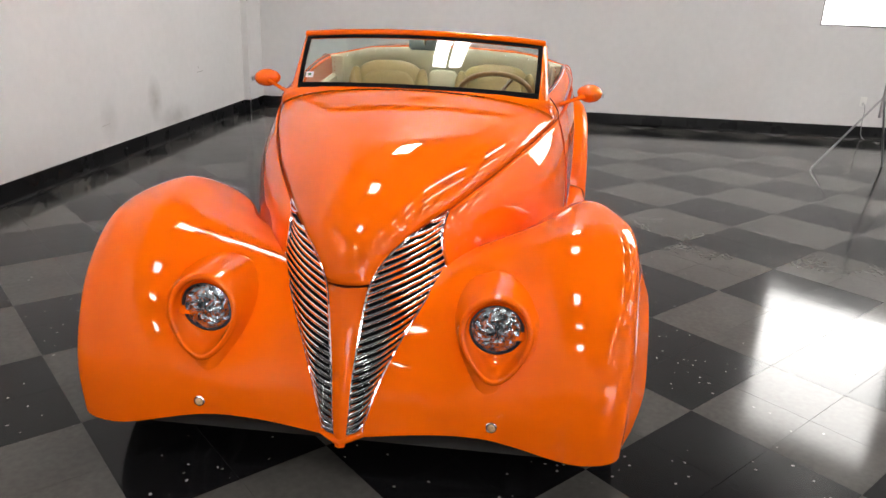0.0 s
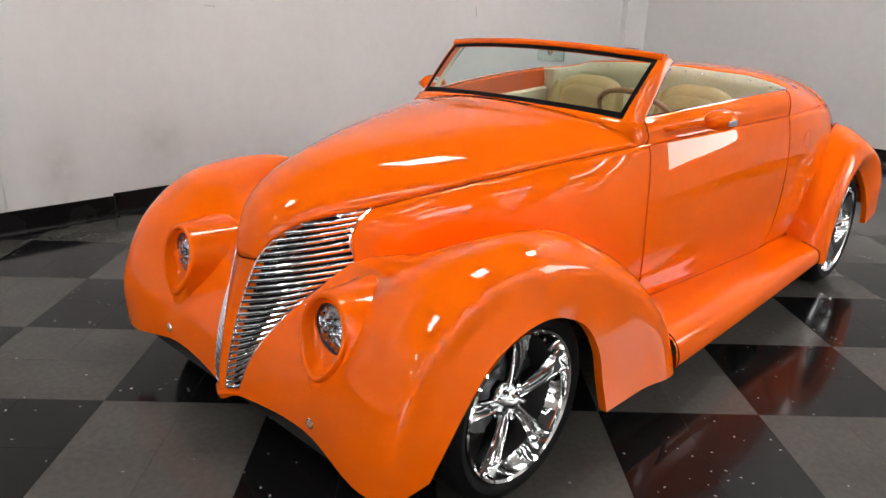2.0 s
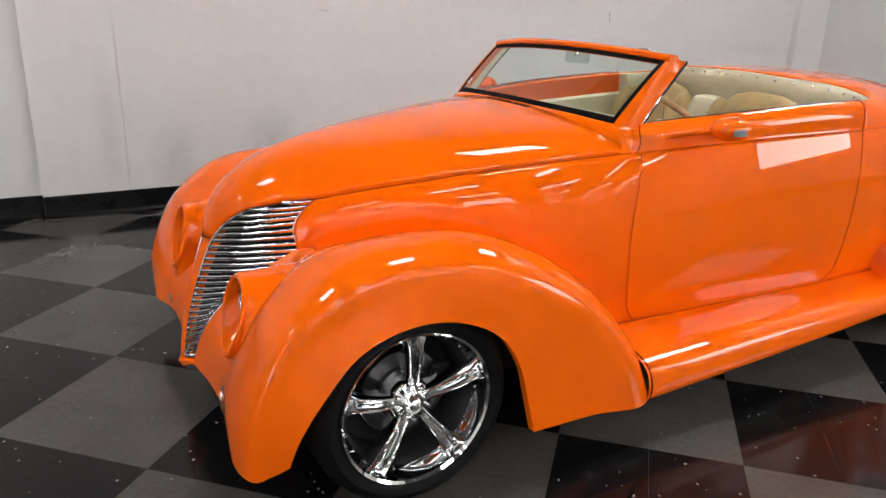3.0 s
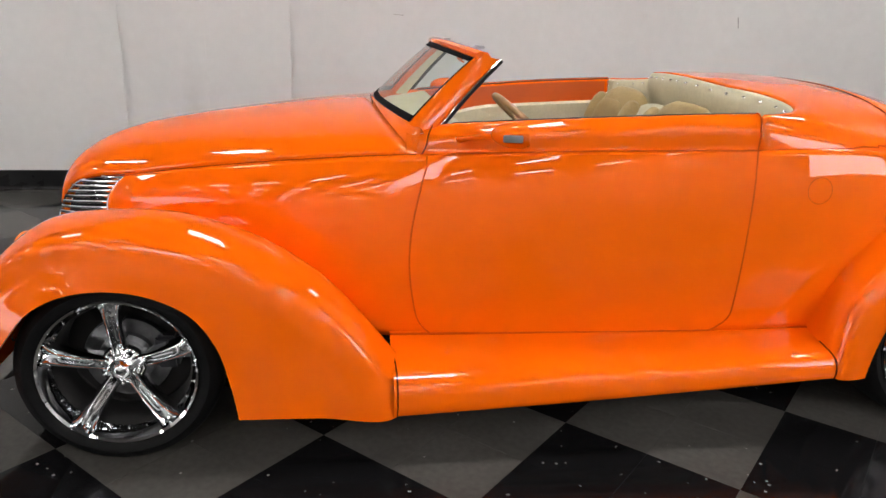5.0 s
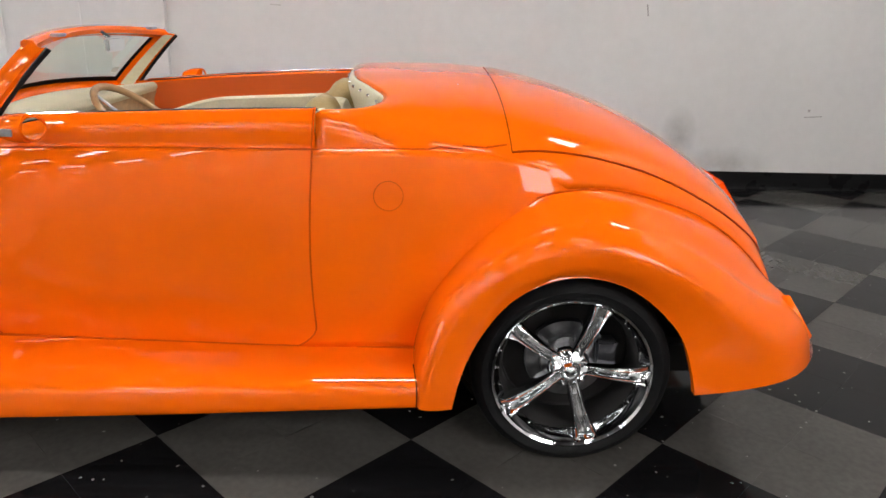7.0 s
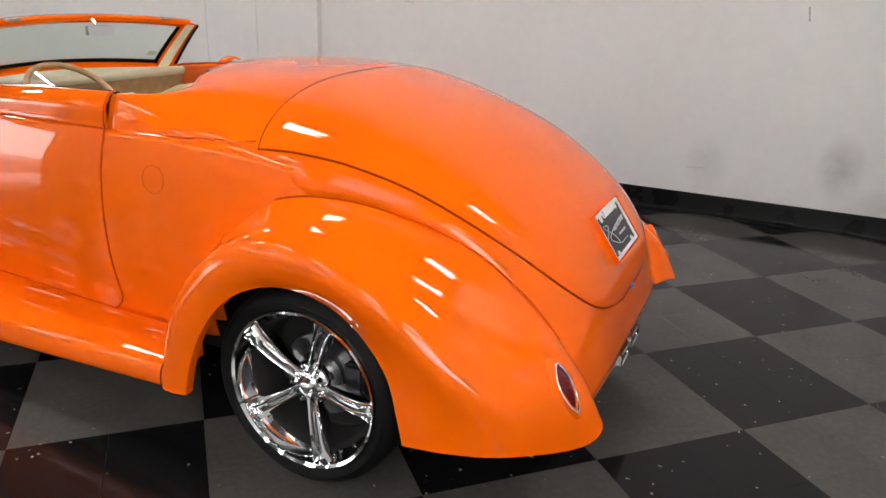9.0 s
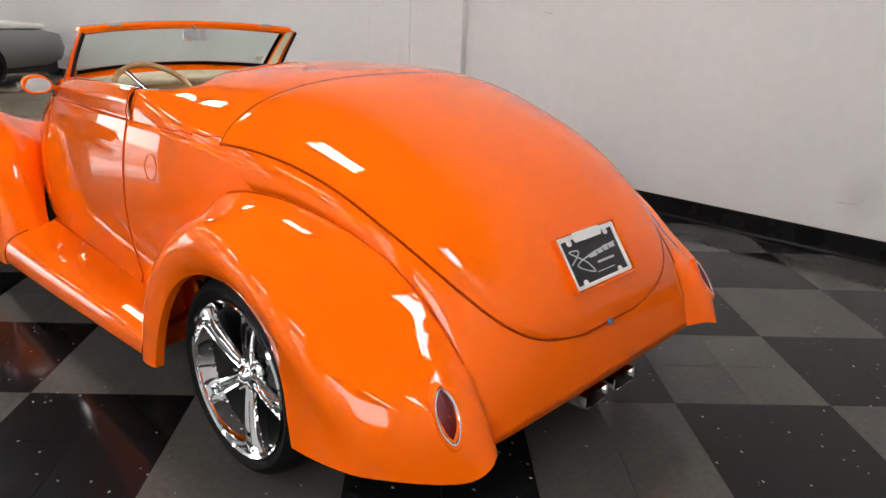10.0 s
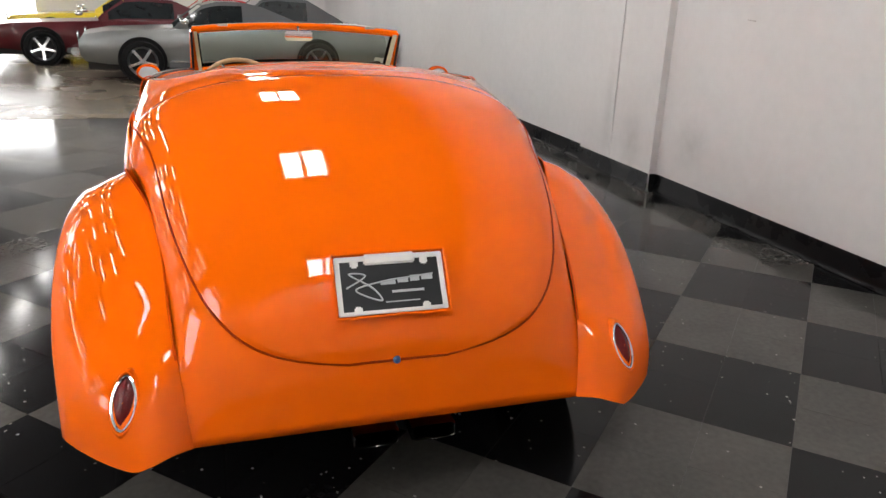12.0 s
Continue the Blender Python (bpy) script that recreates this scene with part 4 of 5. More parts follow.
for p in hood_end:
    u = max(-1.10, min(1.10, p.y / 0.555))
    q = ws(u, 0.02, -0.003) + V(0, 0, 0.0) if abs(u) < 1.0 else ws(u, 0.0, -0.004)
    out = V(0, 0.012 * p.y, 0.010) * min(1.0, (q - p).length / 0.04)
    cowl.append([p + V(-0.001, 0, 0.0005), p.lerp(q, 0.33) + out * 0.7, p.lerp(q, 0.66) + out * 0.8, q, q + V(0.03, 0, -0.03)])
part("cowl", skin(cowl), PAINT, car, "smooth orange cowl under the windscreen")
screen = part("windscreen", pane(-0.985, 0.985, 0.02, 0.985, 0.0), GLASS, car, "clear greenish curved windscreen glass")
screen.visible_shadow = False
for a in ((-1.0, 1.0, 0.0, 0.085), (-1.0, 1.0, 0.915, 1.0), (-1.0, -0.955, 0.084, 0.916), (0.955, 1.0, 0.084, 0.916)):
    solid(part("windscreen_seal", pane(*a, 0.003), SEAL, screen, "black rubber windscreen seal"), 0.004)
for a in ((-1.01, 1.01, 0.93, 1.0),):
    solid(part("inner_frame", pane(*a, -0.006), PAINT, screen, "orange inner frame"), 0.004)
# frame: top bar and two broad pillars
bar = []
for i in range(33):
    u = -1.01 + 2.02 * i / 32
    p = ws(u, 1.0)
    bar.append([p + V(-0.014, 0, 0.000), p + V(-0.012, 0, 0.012), p + V(0.0, 0, 0.019), p + V(0.026, 0, 0.016), p + V(0.036, 0, 0.004), p + V(0.034, 0, -0.012), p + V(0.004, 0, -0.018)])
frame_ob = part("windscreen_frame", skin(bar, True, True), PAINT, car, "thin orange windscreen frame")
for s in (-1, 1):
    rows = []
    for t in np.linspace(-0.08, 1.03, 14):
        a = ws(1.0, t)
        wide = 0.084 - 0.020 * t
        outw = 0.036 - 0.024 * t
        rows.append([V(a.x - 0.006, s * (a.y - 0.004), a.z + 0.006), V(a.x + 0.012, s * (a.y + outw * 0.55), a.z + 0.004), V(a.x + 0.032, s * (a.y + outw), a.z - 0.006), V(a.x + wide * 0.82, s * (a.y + outw + 0.006), a.z - 0.012),
                     V(a.x + wide, s * (a.y + outw * 0.7), a.z - 0.012), V(a.x + wide * 0.9, s * (a.y + 0.004), a.z - 0.016), V(a.x + 0.02, s * (a.y - 0.012), a.z - 0.014)])
    part("pillar", skin(rows, True, True), PAINT, frame_ob, "slanted orange windscreen pillar")
    part("pillar_seal", tube([V(r[4].x + 0.006, r[4].y, r[4].z - 0.004) for r in rows], 0.0075, 8, squash=0.7), BLACK, frame_ob, "black rubber seal strip")
    part("pillar_trim", tube([V(r[4].x + 0.001, r[4].y + s * 0.004, r[4].z + 0.002) for r in rows], 0.003, 6), CHROME, frame_ob, "bright trim strip")
    part("inner_cover", skin([[V(r[5].x, r[5].y - s * 0.006, r[5].z) for r in rows], [V((r[5].x + r[6].x) / 2, r[5].y - s * 0.014, r[5].z + 0.002) for r in rows], [V(r[6].x, r[6].y - s * 0.006, r[6].z) for r in rows]]), CREAM, frame_ob, "cream inner cover")
    part("latch", box(1.165, 1.195, s * 0.40 - 0.028, s * 0.40 + 0.028, 1.285, 1.296, 0.003), STEEL, frame_ob, "steel roof latch plate")
# stickers low on the glass
part("sticker", pane(0.86, 0.93, 0.17, 0.27, 0.002, 6, 4), WHITE, screen, "small white sticker")
part("sticker_print", pane(0.88, 0.91, 0.20, 0.245, 0.003, 4, 3), GREEN, screen)

rvm = part("rear_view_mirror", box(1.178, 1.194, -0.075, 0.075, 1.215, 1.268, 0.007), CHROME, car, "chrome rear-view mirror under the frame")
part("mirror_glass", box(1.1945, 1.1965, -0.068, 0.068, 1.221, 1.262), MIRROR, rvm)
part("mirror_stem", tube([V(1.14, 0, 1.285), V(1.165, 0, 1.268), V(1.182, 0, 1.245)], 0.008, 8), CHROME, rvm)

# side mirrors
for s in (-1, 1):
    rows = []
    for t in np.linspace(0, 1, 13):
        k = math.sin(math.pi * (0.04 + 0.50 * t ** 0.7)) ** 0.8
        x = 1.158 + 0.096 * t
        rows.append([V(x + 0.008 * math.cos(a) * t, s * (0.788 + 0.058 * k * math.cos(a)), 1.049 + 0.042 * k * math.sin(a)) for a in (2 * math.pi * i / 24 for i in range(24))])
    sm = part("side_mirror", skin(rows, True, True), PAINT, car, "orange teardrop side mirror")
    part("mirror_glass", moved(skin([[V(0, 0.052 * r * math.cos(2 * math.pi * i / 24), 0.032 * r * math.sin(2 * math.pi * i / 24)) for i in range(24)] for r in (1, 0.5, 0.02)], True), pose(1.2670, s * 0.788, 1.049, 0, -9, s * 8)), MIRROR, sm, "oval mirror glass")
    part("mirror_rim", moved(tube([V(0, 0.054 * math.cos(2 * math.pi * i / 24), 0.034 * math.sin(2 * math.pi * i / 24)) for i in range(24)], 0.004, 6, closed=True), pose(1.2670, s * 0.788, 1.049, 0, -9, s * 8)), PAINT, sm)
    part("mirror_lens", moved(box(-0.030, 0.030, -0.003, 0.003, -0.011, 0.011, 0.0025), pose(1.212, s * 0.8465, 1.045, 0, 0, s * 6)), STEEL, sm, "grey side lens")
    arm = spline([V(1.080, s * 0.630, 1.006), V(1.098, s * 0.662, 1.014), V(1.130, s * 0.705, 1.028), V(1.185, s * 0.762, 1.040)], 10)
    part("mirror_arm", tube(arm, 0.0095, 8, taper=[1.5, 1.1, 1, 0.95, 0.9, 0.9, 0.9, 1, 1.2, 1.3]), PAINT, sm)
    part("mirror_foot", moved(lathe([(0.0, -0.006), (0.012, -0.005), (0.016, 0.004)], 16), pose(1.078, s * 0.632, 1.005)), CHROME, sm)

# tail: lights, number plate, latch, exhaust, hinge buttons
for s in (-1, 1):
    m = pose(3.632, s * 0.706, 0.476, 0, -34, s * 14)
    ring = []
    for i in range(32):
        a = 2 * math.pi * i / 32
        ring.append((0.032 * math.cos(a) * (1 - 0.28 * abs(math.sin(a)) ** 3), 0.074 * math.sin(a)))

    def oval(x, k, kz=None):
        return [V(x, y * k, z * (kz or k)) for y, z in ring]

    tl = part("tail_light", moved(skin([oval(-0.05, 1.50, 1.34), oval(-0.012, 1.32, 1.22), oval(0.002, 1.20, 1.14), oval(0.0065, 1.10, 1.07), oval(0.005, 1.03, 1.02), oval(-0.002, 0.98), oval(-0.012, 0.96)], True), m), PAINT, car, "orange moulded pocket round a red tail light")
    part("bezel", moved(tube(oval(0.002, 0.93), 0.0045, 8, closed=True), m), CHROME, tl, "narrow chrome bezel")
    part("lens", moved(skin([oval(-0.001 + 0.013 * (1 - r * r), r * 0.92) for r in (1, 0.85, 0.65, 0.45, 0.25, 0.03)], True), m), RED_LENS, tl, "dark red lens")
    part("hinge_button", moved(lathe([(0.0, -0.007), (0.012, -0.006), (0.022, -0.002), (0.026, 0.003)], 24), pose(2.492, s * 0.415, 1.1585, -90 - s * -9, 0, 0)), CHROME, car, "oval chrome hinge cover")

plate_at = min((deck(k / 400, 0, 0.016) for k in range(200, 380)), key=lambda p: abs(p.z - 0.722))
pm = pose(plate_at.x, -0.008, plate_at.z, 0, -35.5, 0)
pocket = part("plate_pocket", moved(skin([[V(0.008, a * 0.161, b * 0.091) for a, b in ((-1, -1), (1, -1), (1, 1), (-1, 1))], [V(0.007, a * 0.156, b * 0.086) for a, b in ((-1, -1), (1, -1), (1, 1), (-1, 1))], [V(-0.012, a * 0.155, b * 0.085) for a, b in ((-1, -1), (1, -1), (1, 1), (-1, 1))]], True), pm), PAINT, car, "orange moulded number plate pocket", smooth=False)
plate = part("number_plate", moved(box(-0.006, -0.002, -0.150, 0.150, -0.078, 0.078, 0.001), pm), PLATE, car, "black dealer plate in a white frame")
for a in ((-0.152, 0.152, 0.068, 0.082), (-0.152, 0.152, -0.082, -0.071), (-0.152, -0.138, -0.075, 0.072), (0.138, 0.152, -0.075, 0.072)):
    part("plate_frame", moved(box(-0.004, 0.003, a[0], a[1], a[2], a[3], 0.002), pm), WHITE, plate)
part("plate_lamp", moved(box(-0.002, 0.008, -0.072, 0.072, 0.055, 0.086, 0.004), pm), WHITE, plate, "white bar over the plate")
for y, z in ((-0.098, 0.062), (0.098, 0.062), (-0.098, -0.070), (0.092, -0.070)):
    part("plate_tab", moved(box(-0.003, 0.003, y - 0.011, y + 0.011, z - 0.012, z + 0.012, 0.004), pm), WHITE, plate)
swirl = spline([V(0, -0.125, -0.005), V(0, -0.07, 0.028), V(0, -0.115, 0.034), V(0, -0.05, -0.012), V(0, -0.03, -0.045), V(0, -0.10, -0.012), V(0, -0.02, 0.008), V(0, 0.04, 0.014), V(0, 0.12, 0.020)], 60)
part("plate_flourish", moved(tube([p + V(-0.001, 0, 0) for p in swirl], 0.0024, 5), pm), SILVERINK, plate, "silver flourish")
for y0, y1, z0, z1 in ((-0.03, 0.012, -0.002, 0.010), (0.018, 0.048, 0.001, 0.013), (0.054, 0.080, 0.003, 0.020), (0.086, 0.118, 0.005, 0.017), (0.0, 0.09, -0.026, -0.019), (-0.02, 0.075, -0.052, -0.049)):
    part("plate_bar", moved(box(-0.0018, -0.0008, y0, y1, z0, z1), pm), SILVERINK, plate)
part("trunk_lock", moved(lathe([(0.0, -0.010), (0.008, -0.009), (0.011, 0.0)], 18), pose(deck(0.893, 0, 0.0).x + 0.001, -0.008, 0.527, 0, 0, 90)), BLUE, car, "small blue lock button")
for y in (-0.068, 0.098):
    o = [(-0.075, -0.026), (-0.06, -0.034), (0.06, -0.034), (0.075, -0.026), (0.075, 0.024), (0.06, 0.032), (-0.06, 0.032), (-0.075, 0.024)]
    rows = [[V(x, y + a * 0.86 * k, 0.300 + b * 0.75 * k - dz) for a, b in o] for x, k, dz in ((3.30, 0.8, -0.0), (3.55, 1, 0), (3.672, 1, 0.004), (3.676, 0.96, 0.004), (3.670, 0.90, 0.004), (3.50, 0.88, 0.002))]
    part("exhaust_tip", skin(rows, True), DULL_CHROME, car, "flat chrome exhaust tip")
part("muffler", box(2.95, 3.32, -0.22, 0.25, 0.225, 0.315, 0.03), DARKMETAL, car)

# ---------------------------------------------------------------- interior
tub = []
for t in np.linspace(0, 1, 40):
    p = at(RIM, t)
    q = V(p.x - 0.0, p.y, p.z)
    inward = V(-1, 0, 0).lerp(V(-0.15, -1, 0), max(0, (t - 0.62) / 0.38)).normalized()
    tub.append([q + V(0, 0, -0.004), q + inward * 0.010 + V(0, 0, -0.012), q + inward * 0.020 + V(0, 0, -0.05), q + inward * 0.012 + V(0.03 * (1 - t), 0, -0.16), V(2.14 + 0.02 * (1 - t), min(q.y * 0.95, 0.64), 0.62), V(2.12, min(q.y * 0.95, 0.62), 0.40)])
both("rear_lining", [spline(r, 16) for r in tub], CREAM, car, label="cream vinyl lining behind the seats")
for s in (-1, 1):
    for k in range(12):
        t = 0.03 + 0.92 * k / 11
        p = at(RIM, t)
        inward = V(-1, 0, 0).lerp(V(-0.15, -1, 0), max(0, (t - 0.62) / 0.38)).normalized()
        q = p + inward * 0.017 + V(0, 0, -0.026)
        ang = math.degrees(math.atan2(-inward.y, -inward.x))
        part("snap_stud", moved(lathe([(0.0, 0.007), (0.0035, 0.0062), (0.0058, 0.002), (0.006, -0.002)], 10), Matrix.Translation(V(q.x, s * q.y, q.z)) @ Matrix.Rotation(math.atan2(s * inward.y, inward.x) - math.pi / 2, 4, "Z")), CHROME, car)
    # hinge plates at the rear edge of the door opening
    for z in (1.095, 1.075, 1.045, 1.02):
        part("snap_stud", moved(lathe([(0.0, 0.007), (0.004, 0.0062), (0.0065, 0.002), (0.0065, -0.002)], 10), pose(2.058, s * 0.655, z, 0, 0, 90)), CHROME, car)
    part("door_jamb", box(2.065, 2.09, s * 0.665 - 0.055, s * 0.665 + 0.03, 0.7, 1.106, 0.004), CREAM, car, "cream door jamb")
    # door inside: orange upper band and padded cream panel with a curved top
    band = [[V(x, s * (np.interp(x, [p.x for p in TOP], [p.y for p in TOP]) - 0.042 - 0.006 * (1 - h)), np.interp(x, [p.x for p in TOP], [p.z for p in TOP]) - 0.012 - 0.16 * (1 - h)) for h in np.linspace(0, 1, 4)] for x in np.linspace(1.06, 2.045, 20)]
    part("door_inner_band", skin(band), PAINT_DARKER, car, "orange painted inside of the door top")
    pad = []
    for x in np.linspace(1.08, 2.05, 26):
        y = np.interp(x, [p.x for p in TOP], [p.y for p in TOP]) - 0.055
        zt = 0.962 + 0.045 * (x - 1.08) / 0.97 - 0.11 * max(0, (1.45 - x) / 0.4) ** 2
        pad.append([V(x, s * (y + 0.012), zt), V(x, s * (y - 0.004), zt + 0.002), V(x, s * (y - 0.018), zt - 0.01), V(x, s * (y - 0.02), zt - 0.1), V(x, s * (y - 0.01), 0.5)])
    part("door_panel", skin(pad), CREAM, car, "padded cream vinyl door panel")


def cushion(x0, x1, y0, y1, z0, z1, r, m=None):
    bm = box(x0, x1, y0, y1, z0, z1)
    bmesh.ops.subdivide_edges(bm, edges=bm.edges[:], cuts=5, use_grid_fill=True)
    c = V((x0 + x1) / 2, (y0 + y1) / 2, (z0 + z1) / 2)
    h = V((x1 - x0) / 2, (y1 - y0) / 2, (z1 - z0) / 2)
    for v in bm.verts:
        d = V((v.co.x - c.x) / h.x, (v.co.y - c.y) / h.y, (v.co.z - c.z) / h.z)
        n = (abs(d.x) ** r + abs(d.y) ** r + abs(d.z) ** r) ** (1 / r)
        v.co = c + V(d.x / n * h.x, d.y / n * h.y, d.z / n * h.z)
    return moved(bm, m) if m else bm


for y in (-0.31, 0.31):
    back = pose(1.965, y, 0.81, 0, 14, 0)
    st = part("seat", cushion(-0.075, 0.075, -0.235, 0.235, -0.32, 0.30, 3.2, back), TAN, car, "tan leather bucket seat with a cream edge")
    part("backrest_panel", cushion(-0.030, 0.030, -0.165, 0.165, -0.28, 0.23, 4.0, back @ pose(-0.062, 0, 0)), TAN, st)
    for e in (-1, 1):
        part("bolster", cushion(-0.06, 0.06, -0.045, 0.045, -0.30, 0.25, 2.6, back @ pose(-0.045, e * 0.195, 0)), TAN, st)
    part("seat_cushion", cushion(1.42, 1.92, y - 0.235, y + 0.235, 0.46, 0.62, 3.0), TAN, st)
part("centre_panel", cushion(1.97, 2.09, -0.10, 0.10, 0.5, 1.06, 5), CREAM, car, "cream padded panel between the seats")
part("cockpit_floor", box(0.95, 2.12, -0.62, 0.62, 0.335, 0.36), CARPET, car, "tan carpet")
part("fire_wall", box(0.90, 0.93, -0.6, 0.6, 0.34, 0.93), UNDER, car)
dash = []
for u in np.linspace(-1, 1, 31):
    y = 0.60 * u
    p = ws(max(-1, min(1, u * 1.06)), 0.0)
    front = 0.845 + 0.09 * u * u
    dash.append([V(front, y, p.z - 0.028), V(front + 0.06, y, p.z - 0.020), V(1.06 + 0.02 * u * u, y, 1.050 - 0.01 * u * u), V(1.105, y, 1.042), V(1.118, y, 1.024), V(1.105, y, 1.0), V(1.085, y, 0.97), V(1.08, y, 0.83), V(1.0, y, 0.80)])
db = part("dashboard", skin([spline(r, 26) for r in dash]), CREAM, car, "cream padded dashboard")
part("dash_fascia", skin([[V(1.113, y, 1.005) for y in np.linspace(-0.56, 0.56, 9)], [V(1.10, y, 0.97) for y in np.linspace(-0.56, 0.56, 9)], [V(1.095, y, 0.86) for y in np.linspace(-0.56, 0.56, 9)]]), WOOD, db, "brown dashboard face")
for y in (-0.42, -0.31, -0.20):
    part("gauge", moved(lathe([(0.0, -0.006), (0.036, -0.006), (0.040, -0.010), (0.044, 0.0)], 24), pose(1.102, y, 0.93, 0, 0, 90)), STEEL, db)
# steering wheel and column
wm = pose(1.400, -0.335, 1.003, 0, 40, 0)
sw = part("steering_wheel", moved(tube([V(0.178 * math.cos(2 * math.pi * i / 48), 0.178 * math.sin(2 * math.pi * i / 48), 0) for i in range(48)], 0.0125, 10, closed=True), wm), WOOD, car, "tan rimmed steering wheel with chrome spokes")
for a in (90, 210, 330):
    part("spoke", moved(tube([V(0.03 * math.cos(radians(a)), 0.03 * math.sin(radians(a)), -0.025), V(0.172 * math.cos(radians(a)), 0.172 * math.sin(radians(a)), 0)], 0.009, 8, squash=0.4), wm), CHROME, sw)
part("hub", moved(tube([V(0, 0, -0.05), V(0, 0, -0.01)], 0.035, 20), wm), CHROME, sw)
part("column", moved(tube([V(0, 0, -0.45), V(0, 0, -0.04)], 0.022, 12), wm), STEEL, sw)

# chrome and black weather strip along the top of each door
for s in (-1, 1):
    line = [p for p in TOP if p.x > 1.05]
    part("door_trim", tube([V(p.x, s * (p.y - 0.012), p.z + 0.002) for p in line], 0.0032, 6), CHROME, car, "thin chrome strip along the door top")
    part("door_seal", tube([V(p.x, s * (p.y - 0.026), p.z - 0.004) for p in line], 0.005, 6), BLACK, car, "black rubber weather strip")


# ---------------------------------------------------------------- wall details
def scuff(name, x, z, w, h, tilt=0.0):
    ob = part(name, moved(box(-w / 2, w / 2, -0.0012, 0.0, -h / 2, h / 2), SIDE @ pose(x, -0.0005, z, 0, tilt, 0)), SCUFF, None, "thin grey scuff mark on the white wall", smooth=False)
    return tagged(ob, category="scuff mark", kind="structure")


SCUFF = mat("grey_scuff", (0.42, 0.40, 0.39), 0.6, var=0.3, scale=60)
scuff("trim_scuff", 5.53, 0.62, 0.15, 0.008, -3)
scuff("trim_scuff_small", 4.06, 1.42, 0.011, 0.09, -10)
scuff("trim_scuff_low", 3.51, 0.34, 0.12, 0.005, -4)
scuff("trim_scuff_high", 1.16, 1.39, 0.08, 0.006, 4)
scuff("trim_scuff_spot", 5.49, 0.67, 0.02, 0.02, 4)
for nm, x, w, y in (("trim_wall_strip_wide", PIER_L - 0.10, 0.07, 0.0), ("trim_wall_strip", -0.32, 0.022, -PIER_OUT)):
    tagged(part(nm, moved(box(x - w / 2, x + w / 2, y - 0.010, y - 0.0005, BASE + 0.005, HIGH, 0.003), SIDE), WALL, None, "narrow white painted strip up the wall"), category="trim", kind="structure")
outlet = thing("wall_outlet", "white wall outlet with a grey cord hanging down", "outlet")
part("plate", box(END_X - 0.012, END_X - 0.001, -4.82, -4.74, 0.40, 0.52, 0.004), WHITE, outlet)
part("plug", box(END_X - 0.05, END_X - 0.012, -4.80, -4.77, 0.42, 0.46, 0.006), WHITE, outlet)
part("cord", tube(spline([V(END_X - 0.05, -4.785, 0.43), V(END_X - 0.07, -4.79, 0.36), V(END_X - 0.05, -4.80, 0.2), V(END_X - 0.06, -4.83, 0.02), V(END_X - 0.4, -4.9, 0.012)], 20), 0.005, 6), STEELWORK, outlet)

# ---------------------------------------------------------------- cars and clutter at the far end of the hall
SILVER = mat("silver_paint", (0.23, 0.235, 0.235), 0.34, metal=0.5, coat=0.6, var=0.05, scale=2)
GREYTOP = mat("dark_grey_paint", (0.10, 0.105, 0.11), 0.35, coat=0.7, var=0.08, scale=2)
MAROON = mat("maroon_paint", (0.085, 0.006, 0.011), 0.3, spec=0.3, coat=0.6, var=0.06, scale=2)
REDP = mat("red_paint", (0.55, 0.02, 0.02), 0.3, coat=1.0, var=0.06, scale=2)
WHITEP = mat("white_paint", (0.72, 0.72, 0.70), 0.3, coat=1.0, var=0.03, scale=2)
YELLOW = mat("yellow_paint", (0.72, 0.55, 0.03), 0.35, coat=0.8, var=0.06, scale=2)
DARKGLASS = mat("dark_glass", (0.02, 0.024, 0.026), 0.05, coat=1.0, var=0.1)


